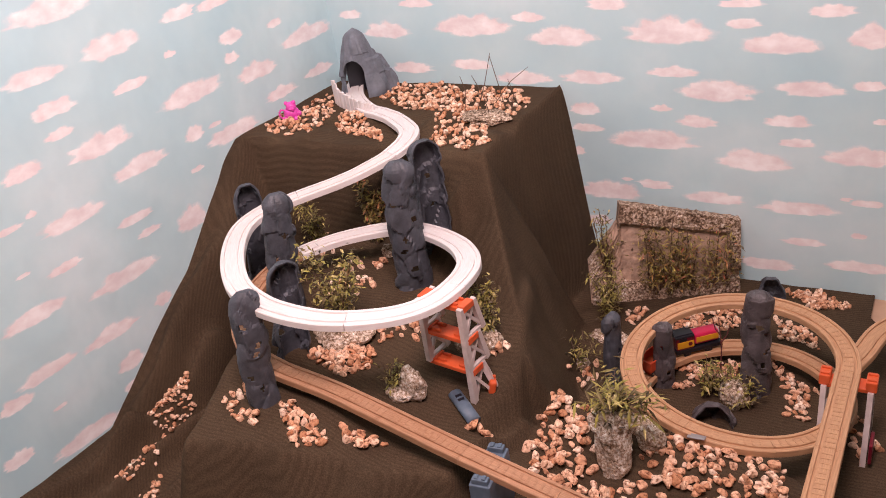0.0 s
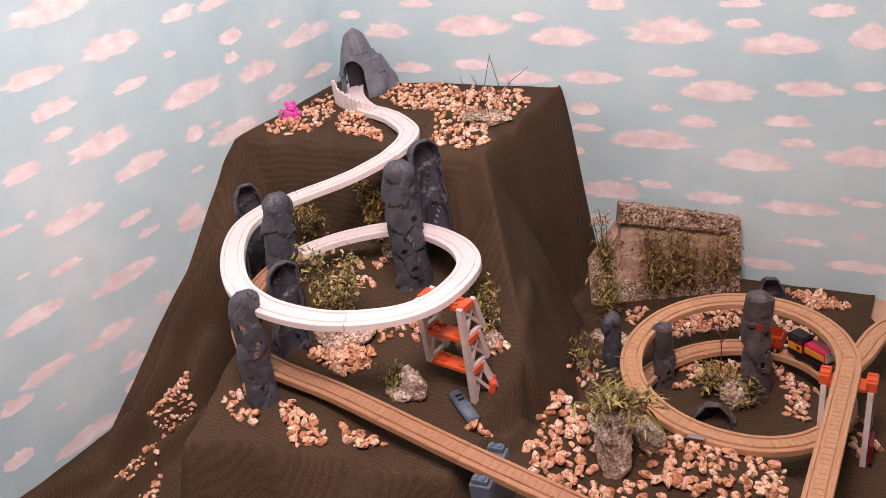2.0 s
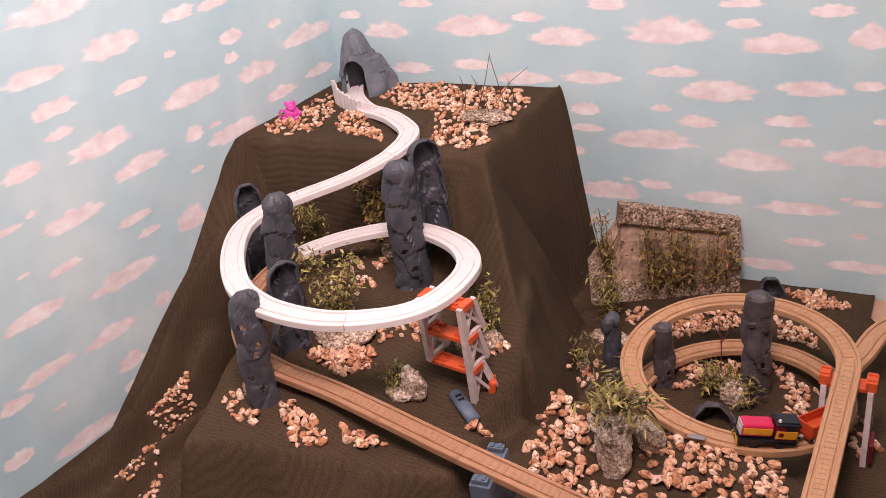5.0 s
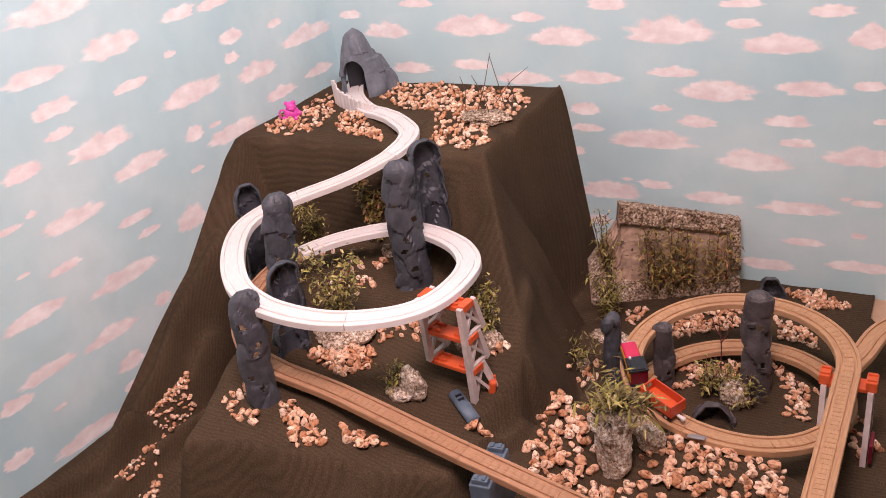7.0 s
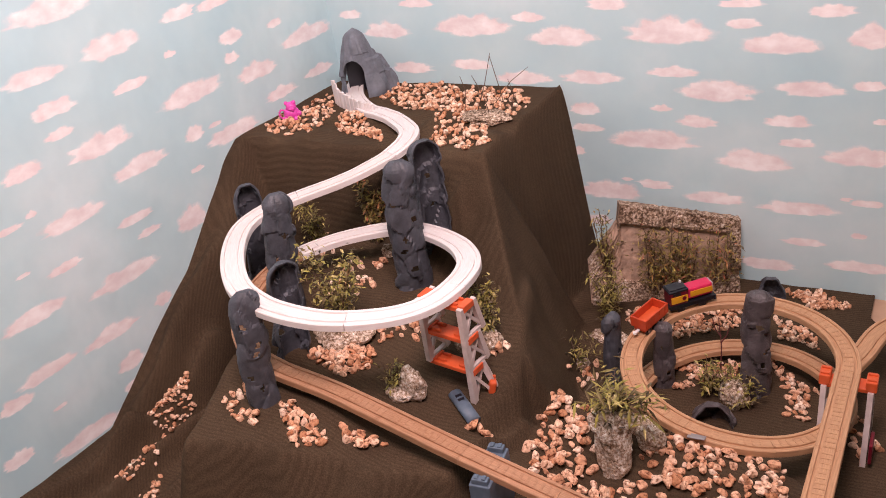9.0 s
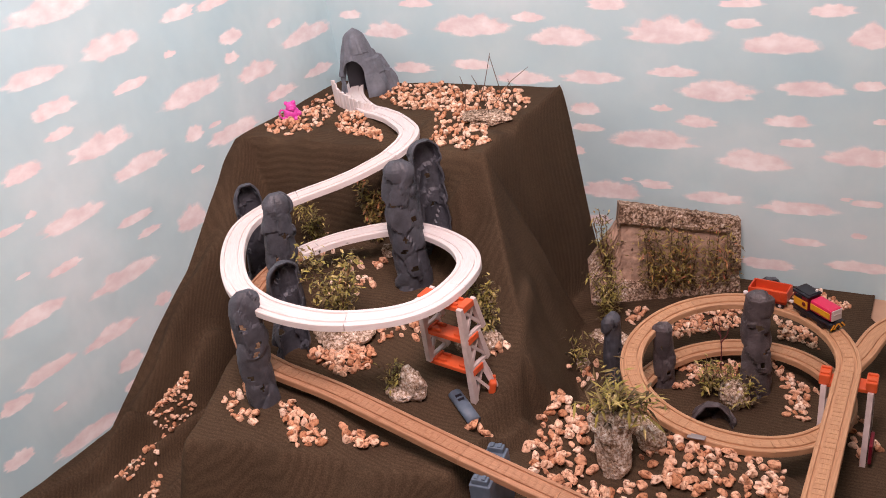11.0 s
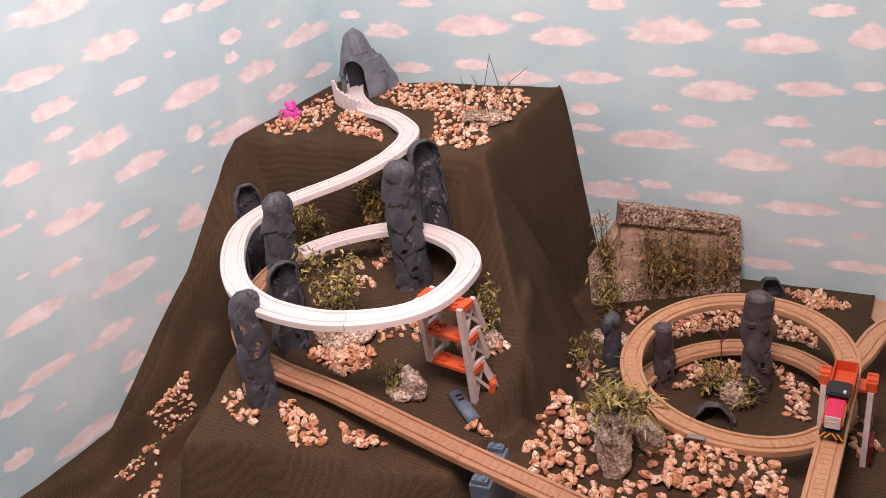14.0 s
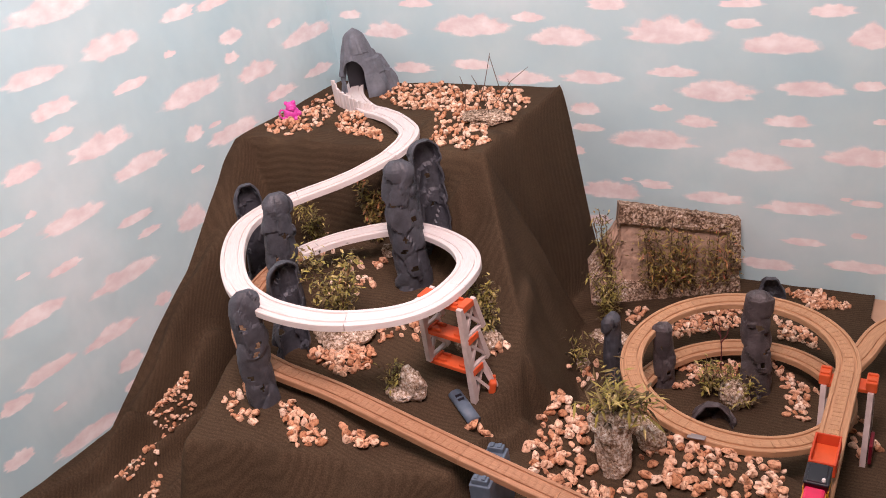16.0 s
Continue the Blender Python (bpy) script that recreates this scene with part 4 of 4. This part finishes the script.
twig_patch(-0.872, 1.625, 0.450, "dry thin twigs standing in a flat speckled rock", [
    [(-0.03, 0.0, 0.0), (0.0, 0.0, 0.075), (0.020, 0.0, 0.140)], [(0.045, 0.0, 0.0), (0.032, 0.0, 0.070), (0.018, 0.0, 0.135)],
    [(0.02, 0.0, 0.03), (0.055, 0.01, 0.075), (0.095, 0.02, 0.105)], [(-0.06, 0.0, 0.0), (-0.055, 0.01, 0.05), (-0.065, 0.01, 0.085)],
    [(0.01, -0.01, 0.0), (-0.01, 0.0, 0.05), (-0.03, 0.0, 0.09)], [(0.05, 0.01, 0.0), (0.06, 0.01, 0.05), (0.05, 0.01, 0.08)]],
    (0.0, -0.01, 0.002, 0.056, 0.036, 0.011), TWIG)
twig_patch(-0.333, 1.440, 0.0, "thin dark red twig with bare side shoots", [
    [(0.0, 0.0, 0.0), (0.002, 0.0, 0.07), (-0.004, 0.0, 0.138)], [(0.001, 0.0, 0.08), (0.012, 0.0, 0.100), (0.018, 0.0, 0.128)],
    [(0.001, 0.0, 0.095), (-0.010, 0.0, 0.110), (-0.016, 0.0, 0.135)]], None, RED_TWIG, 0.0018)


def lone_rock(x, y, sx, sy, sz, seed, label):
    bm = bmesh.new()
    foam_rock(bm, 0, 0, sz * 0.6, sx, sy, sz, seed)
    ob = link_mesh("foam_rock", bm, SPECKLE)
    ob.location = (x, y, height(x, y))
    tagged(ob, label, "scenery rock")


lone_rock(-1.000, 1.345, 0.017, 0.015, 0.015, 61, "small speckled foam rock under the spiral")
lone_rock(-0.395, 1.135, 0.024, 0.020, 0.012, 62, "flat speckled foam rock beside the tall rock")


def rock_wall():
    """A foam rock relief that leans at the wall: rough rim, smooth recess, ivy over it."""
    p = empty("foam_rock_wall", pose(-0.485, 1.712, -0.002, -4, 0, 26))
    tagged(p, "speckled foam rock wall panel overgrown with olive leaves", "scenery rock")
    rnd = random.Random(51)

    def tall(x):
        """The panel's height falls along it; its wing slopes away."""
        return lerp_table(x, [(-0.205, 0.50), (-0.130, 0.97), (-0.128, 1.16), (0.135, 0.82)])

    def slab(name, mat, cx, cy, cz, sx, sy, sz, seed, amp, label=""):
        bm = bmesh.new()
        nx, nz = max(2, int(sx / 0.006)), max(2, int(sz / 0.006))
        front = [[bm.verts.new((cx + sx * (i / nx - 0.5), cy - sy / 2 - amp * (0.5 + noise.noise(Vector((i * 0.5, j * 0.5, seed))) + 0.6 * noise.noise(Vector((i * 1.7, j * 1.7, seed)))),
                                cz + sz * (j / nz - 0.5) + (amp * 0.8 * noise.noise(Vector((i * 0.6, seed, 3))) if j == nz else 0))) for i in range(nx + 1)] for j in range(nz + 1)]
        back = [[bm.verts.new((v.co.x, cy + sy / 2, v.co.z)) for v in row] for row in (front[0], front[-1])]
        for j in range(nz):
            for i in range(nx):
                bm.faces.new((front[j][i], front[j][i + 1], front[j + 1][i + 1], front[j + 1][i]))
        for i in range(nx):
            bm.faces.new((front[nz][i], front[nz][i + 1], back[1][i + 1], back[1][i]))
            bm.faces.new((front[0][i + 1], front[0][i], back[0][i], back[0][i + 1]))
            bm.faces.new((back[0][i + 1], back[0][i], back[1][i], back[1][i + 1]))
        for i in (0, nx):
            bm.faces.new([front[j][i] for j in range(nz + 1)] + [back[1][i], back[0][i]])
        for v in bm.verts:
            v.co.z *= tall(v.co.x)
        bmesh.ops.recalc_face_normals(bm, faces=bm.faces)
        return part(name, bm, mat, p, label)
    slab("recess_panel", FOAM, 0, 0.012, 0.095, 0.262, 0.010, 0.190, 3, 0.0022, "smooth tan recess")
    slab("top_rim", DARK_SPECKLE, 0, 0.006, 0.190, 0.266, 0.022, 0.040, 5, 0.0045, "rough speckled rim")
    slab("foot_rim", DARK_SPECKLE, 0.005, 0.002, 0.020, 0.250, 0.022, 0.042, 7, 0.004, "rough speckled rim")
    slab("wing", FOAM, -0.165, 0.010, 0.104, 0.076, 0.016, 0.206, 15, 0.006, "sloping tan wing")
    slab("wing_rim", SPECKLE, -0.190, 0.004, 0.104, 0.022, 0.020, 0.210, 17, 0.006, "rough speckled rim")
    slab("wing_foot", SPECKLE, -0.160, 0.002, 0.024, 0.080, 0.020, 0.046, 19, 0.005, "rough speckled rim")
    slab("end_rim", DARK_SPECKLE, 0.122, 0.008, 0.125, 0.022, 0.024, 0.130, 9, 0.0045, "rough speckled rim")
    spots = []
    stems = bmesh.new()
    for k in range(20):
        x0 = rnd.uniform(-0.085, 0.110)
        z0 = rnd.uniform(0.03, 0.06)
        pts = [Vector((x0 + rnd.uniform(-0.02, 0.02) * t, -0.022 - 0.012 * math.sin(t * 3), z0 + t * rnd.uniform(0.08, 0.14))) for t in (0, 0.33, 0.66, 1.0)]
        twig(stems, pts, 0.0012, 0.0006)
        for _ in range(80):
            t = rnd.uniform(0.0, 2.999)
            i = int(t)
            spots.append(pts[i].lerp(pts[i + 1], t - i) + Vector((rnd.gauss(0, 0.016), rnd.gauss(0, 0.006), rnd.gauss(0, 0.012))))
    part("stem", stems, TWIG, p, "thin brown stems")
    bm = bmesh.new()
    leaves(bm, rnd, spots, 0.017, 0.5, 1.1)
    tagged(part("foliage", bm, RUST_LEAF, p, "small pointed olive leaves"), kind="stuff")


rock_wall()


# ---- stones ----
def stone_mesh(seed):
    """A broken pebble: a ball cut by random planes, with worn edges and a little relief."""
    rnd = random.Random(seed)
    cuts = []
    for _ in range(11):
        d = Vector((rnd.gauss(0, 1), rnd.gauss(0, 1), rnd.gauss(0, 1))).normalized()
        cuts.append((d, rnd.uniform(0.60, 0.92)))
    ax = Vector((1.18, rnd.uniform(0.72, 0.98), rnd.uniform(0.60, 0.85)))
    bm = bmesh.new()
    for v in bmesh.ops.create_icosphere(bm, subdivisions=3, radius=1.0)["verts"]:
        d = v.co.normalized()
        reach = sum(max(0.0, d.dot(n) / h) ** 14 for n, h in cuts) ** (-1 / 14) if any(d.dot(n) > 0 for n, h in cuts) else 1.1
        k = min(1.12, reach) * (1 + 0.07 * noise.noise(d * 3.4 + Vector((seed, 0, 0))) + 0.05 * noise.noise(d * 8.0 + Vector((0, seed, 0))))
        v.co = Vector((d.x * ax.x, d.y * ax.y, d.z * ax.z)) * k
    bmesh.ops.dissolve_limit(bm, angle_limit=radians(7), verts=bm.verts, edges=bm.edges)
    bmesh.ops.triangulate(bm, faces=bm.faces)
    return bm


STONES = []
for k in range(16):
    me = bpy.data.meshes.new("stone")
    b = stone_mesh(60 + k)
    b.to_mesh(me)
    b.free()
    me.materials.append(STONE)
    STONES.append(me)


def inside(x, y, poly):
    hit = False
    for (ax, ay), (bx, by) in zip(poly, poly[1:] + poly[:1]):
        if (ay > y) != (by > y) and x < (bx - ax) * (y - ay) / (by - ay) + ax:
            hit = not hit
    return hit


def strew(poly, count, size, seed, keep_off=()):
    """Places for stones inside an outline on the cloth; the later ones may lie on the first."""
    rnd = random.Random(seed)
    xs, ys = [q[0] for q in poly], [q[1] for q in poly]
    out, tries, count = [], 0, int(count * 1.25)
    while len(out) < count and tries < count * 60:
        tries += 1
        x, y = rnd.uniform(min(xs), max(xs)), rnd.uniform(min(ys), max(ys))
        if not inside(x, y, poly) or y > 1.79 or any(math.hypot(x - a, y - b) < r for a, b, r in keep_off):
            continue
        r = size * rnd.uniform(0.52, 1.12)
        near = sum(1 for a, b, c, s in out if math.hypot(a - x, b - y) < 0.62 * (s + r))
        if near > 1 or (near and rnd.random() < 0.7):
            continue
        out.append((x, y, height(x, y) + r * (0.38 + 0.75 * near), r))
    return [(Vector((x, y, z)), r, Euler((rnd.gauss(0, 0.5), rnd.gauss(0, 0.5), rnd.uniform(0, 6.3)))) for x, y, z, r in out]


def lay_bed(items, rnd, label):
    bm = bmesh.new()
    for at, r, turn in items:
        old = len(bm.verts)
        bm.from_mesh(rnd.choice(STONES))
        bm.verts.ensure_lookup_table()
        m = Matrix.LocRotScale(at, turn, (r, r, r))
        for v in bm.verts[old:]:
            v.co = m @ v.co
    tagged(link_mesh("gravel_bed", bm, STONE), label, "gravel", kind="stuff")


def loose_stones(poly, count, size, seed, label, keep_off=(), single=180):
    """Stones one by one; past so many, the southern rest becomes one bed."""
    rnd = random.Random(seed + 1)
    items = sorted(strew(poly, count, size, seed, keep_off), key=lambda q: -q[0].y)
    for at, r, turn in items[:single]:
        ob = new("stone", rnd.choice(STONES))
        ob.matrix_world = Matrix.LocRotScale(at, turn, (r, r, r))
        tagged(ob, label, "stone", "loose stones")
    if len(items) > single:
        lay_bed(items[single:], rnd, BED)


def stone_bed(poly, count, size, seed, label, keep_off=()):
    lay_bed(strew(poly, count, size, seed, keep_off), random.Random(seed + 1), label)


LOOSE = "pinkish tan rough stone lying on the dark cloth"
BED = "bed of pinkish tan stones on the dark cloth"
ROCK_FOOT = ((-0.412, 1.055, 0.040), (-0.385, 1.12, 0.03))
loose_stones([(-0.555, 1.01), (-0.57, 1.20), (-0.53, 1.25), (-0.46, 1.13), (-0.387, 1.16), (-0.30, 1.14), (-0.164, 1.14), (-0.15, 1.06), (-0.25, 1.02), (-0.452, 0.94), (-0.52, 0.96)], 236, 0.0100, 101, LOOSE, ROCK_FOOT)
stone_bed([(-0.977, 1.002), (-0.914, 1.052), (-0.861, 1.054), (-0.852, 1.019), (-0.889, 0.975)], 54, 0.0092, 102, BED)
loose_stones([(-1.063, 0.855), (-1.028, 0.891), (-0.956, 0.849), (-0.946, 0.806), (-1.015, 0.814)], 17, 0.0086, 103, LOOSE, ((-0.980, 0.868, 0.036),))
loose_stones([(-0.945, 0.876), (-0.905, 0.880), (-0.838, 0.853), (-0.817, 0.822), (-0.862, 0.797), (-0.886, 0.819)], 34, 0.0088, 104, LOOSE)
loose_stones([(-0.818, 0.873), (-0.782, 0.880), (-0.735, 0.872), (-0.763, 0.845), (-0.80, 0.854)], 17, 0.0088, 105, LOOSE)
stone_bed([(-0.277, 1.56), (-0.235, 1.50), (-0.15, 1.44), (-0.16, 1.352), (-0.194, 1.343), (-0.215, 1.43)], 40, 0.0080, 106, BED, ((-0.261, 1.412, 0.036),))
stone_bed([(-1.06, 1.33), (-0.985, 1.32), (-0.954, 1.201), (-1.05, 1.14), (-1.08, 1.20)], 24, 0.0088, 107, BED)
loose_stones([(-0.841, 1.137), (-0.791, 1.146), (-0.779, 1.122), (-0.819, 1.108)], 6, 0.0085, 108, LOOSE)
loose_stones([(-0.640, 0.97), (-0.606, 0.985), (-0.594, 0.968), (-0.625, 0.950)], 4, 0.0105, 109, LOOSE)
stone_bed([(-0.905, 1.13), (-0.86, 1.19), (-0.83, 1.12), (-0.86, 1.07)], 14, 0.0090, 114, BED)
stone_bed([(-0.093, 1.368), (-0.05, 1.398), (-0.032, 1.297), (-0.062, 1.257)], 9, 0.0090, 110, BED)
loose_stones([(-0.662, 1.120), (-0.644, 1.150), (-0.630, 1.135), (-0.650, 1.110)], 5, 0.0085, 111, LOOSE)
stone_bed([(-0.61, 1.326), (-0.576, 1.415), (-0.561, 1.34), (-0.594, 1.286)], 8, 0.0090, 112, BED)
loose_stones([(-1.22, 1.39), (-1.155, 1.374), (-1.12, 1.30), (-1.17, 1.30)], 8, 0.0085, 113, LOOSE)
stone_bed([(-1.239, 1.80), (-1.059, 1.79), (-0.94, 1.633), (-1.10, 1.640), (-1.20, 1.70)], 125, 0.0080, 121, BED, ((-1.265, 1.735, 0.07),))
stone_bed([(-1.059, 1.79), (-0.868, 1.78), (-0.804, 1.699), (-0.813, 1.599), (-0.942, 1.583)], 120, 0.0078, 122, BED)
stone_bed([(-0.966, 1.548), (-0.864, 1.593), (-0.803, 1.493), (-0.836, 1.440), (-0.926, 1.452)], 66, 0.0082, 123, BED)
stone_bed([(-1.235, 1.575), (-1.195, 1.575), (-1.125, 1.545), (-1.060, 1.480), (-1.05, 1.461), (-1.194, 1.500)], 74, 0.0080, 124, BED)
stone_bed([(-1.395, 1.482), (-1.357, 1.722), (-1.275, 1.61), (-1.241, 1.463), (-1.35, 1.457)], 80, 0.0078, 125, BED, ((-1.352, 1.545, 0.022),))
stone_bed([(-1.415, 0.912), (-1.386, 0.955), (-1.338, 1.014), (-1.318, 0.985), (-1.283, 0.889), (-1.33, 0.905)], 330, 0.0064, 126, "heap of small pinkish gravel in a cloth fold")
stone_bed([(-1.326, 0.75), (-1.31, 0.874), (-1.222, 0.769)], 48, 0.0066, 127, BED)
stone_bed([(-0.484, 1.616), (-0.348, 1.688), (-0.332, 1.614), (-0.454, 1.531)], 120, 0.0070, 128, BED)
stone_bed([(-0.439, 1.436), (-0.311, 1.490), (-0.301, 1.445), (-0.408, 1.366)], 64, 0.0072, 129, BED, ((-0.42, 1.405, 0.03), (-0.29, 1.365, 0.035)))
stone_bed([(-0.271, 1.785), (-0.193, 1.79), (-0.126, 1.749), (-0.202, 1.717)], 60, 0.0072, 130, BED)
stone_bed([(-0.275, 1.674), (-0.19, 1.633), (-0.171, 1.577), (-0.249, 1.595)], 44, 0.0072, 131, BED)
stone_bed([(-0.587, 1.616), (-0.532, 1.626), (-0.557, 1.545)], 10, 0.0090, 132, BED)


# ---- what moves ----
# metres along the loop, second by second
TRAVEL = [(-0.5, 0.302), (0.0, 0.364), (1.0, 0.486), (2.0, 0.600), (3.0, 0.706), (3.5, 0.772), (4.0, 0.842), (4.5, 0.908), (6.4, 1.170), (7.0, 1.252), (7.5, 1.325),
          (8.0, 1.387), (8.5, 1.447), (9.2, 1.533), (11.3, 1.800), (12.5, 1.937), (13.5, 2.043), (14.5, 2.137), (15.0, 2.192), (16.0, 2.305), (16.5, 2.36)]


def travel(t):
    return sum(lerp_table(t + k, TRAVEL) for k in (-0.3, -0.15, 0.0, 0.15, 0.3)) / 5


def motions():
    times = [k * 0.2 for k in range(81)]
    walk(engine, [(t, ride(travel(t), 0.044)) for t in times])
    walk(wagon, [(t, ride(travel(t) - 0.098, 0.044)) for t in times])


motions()
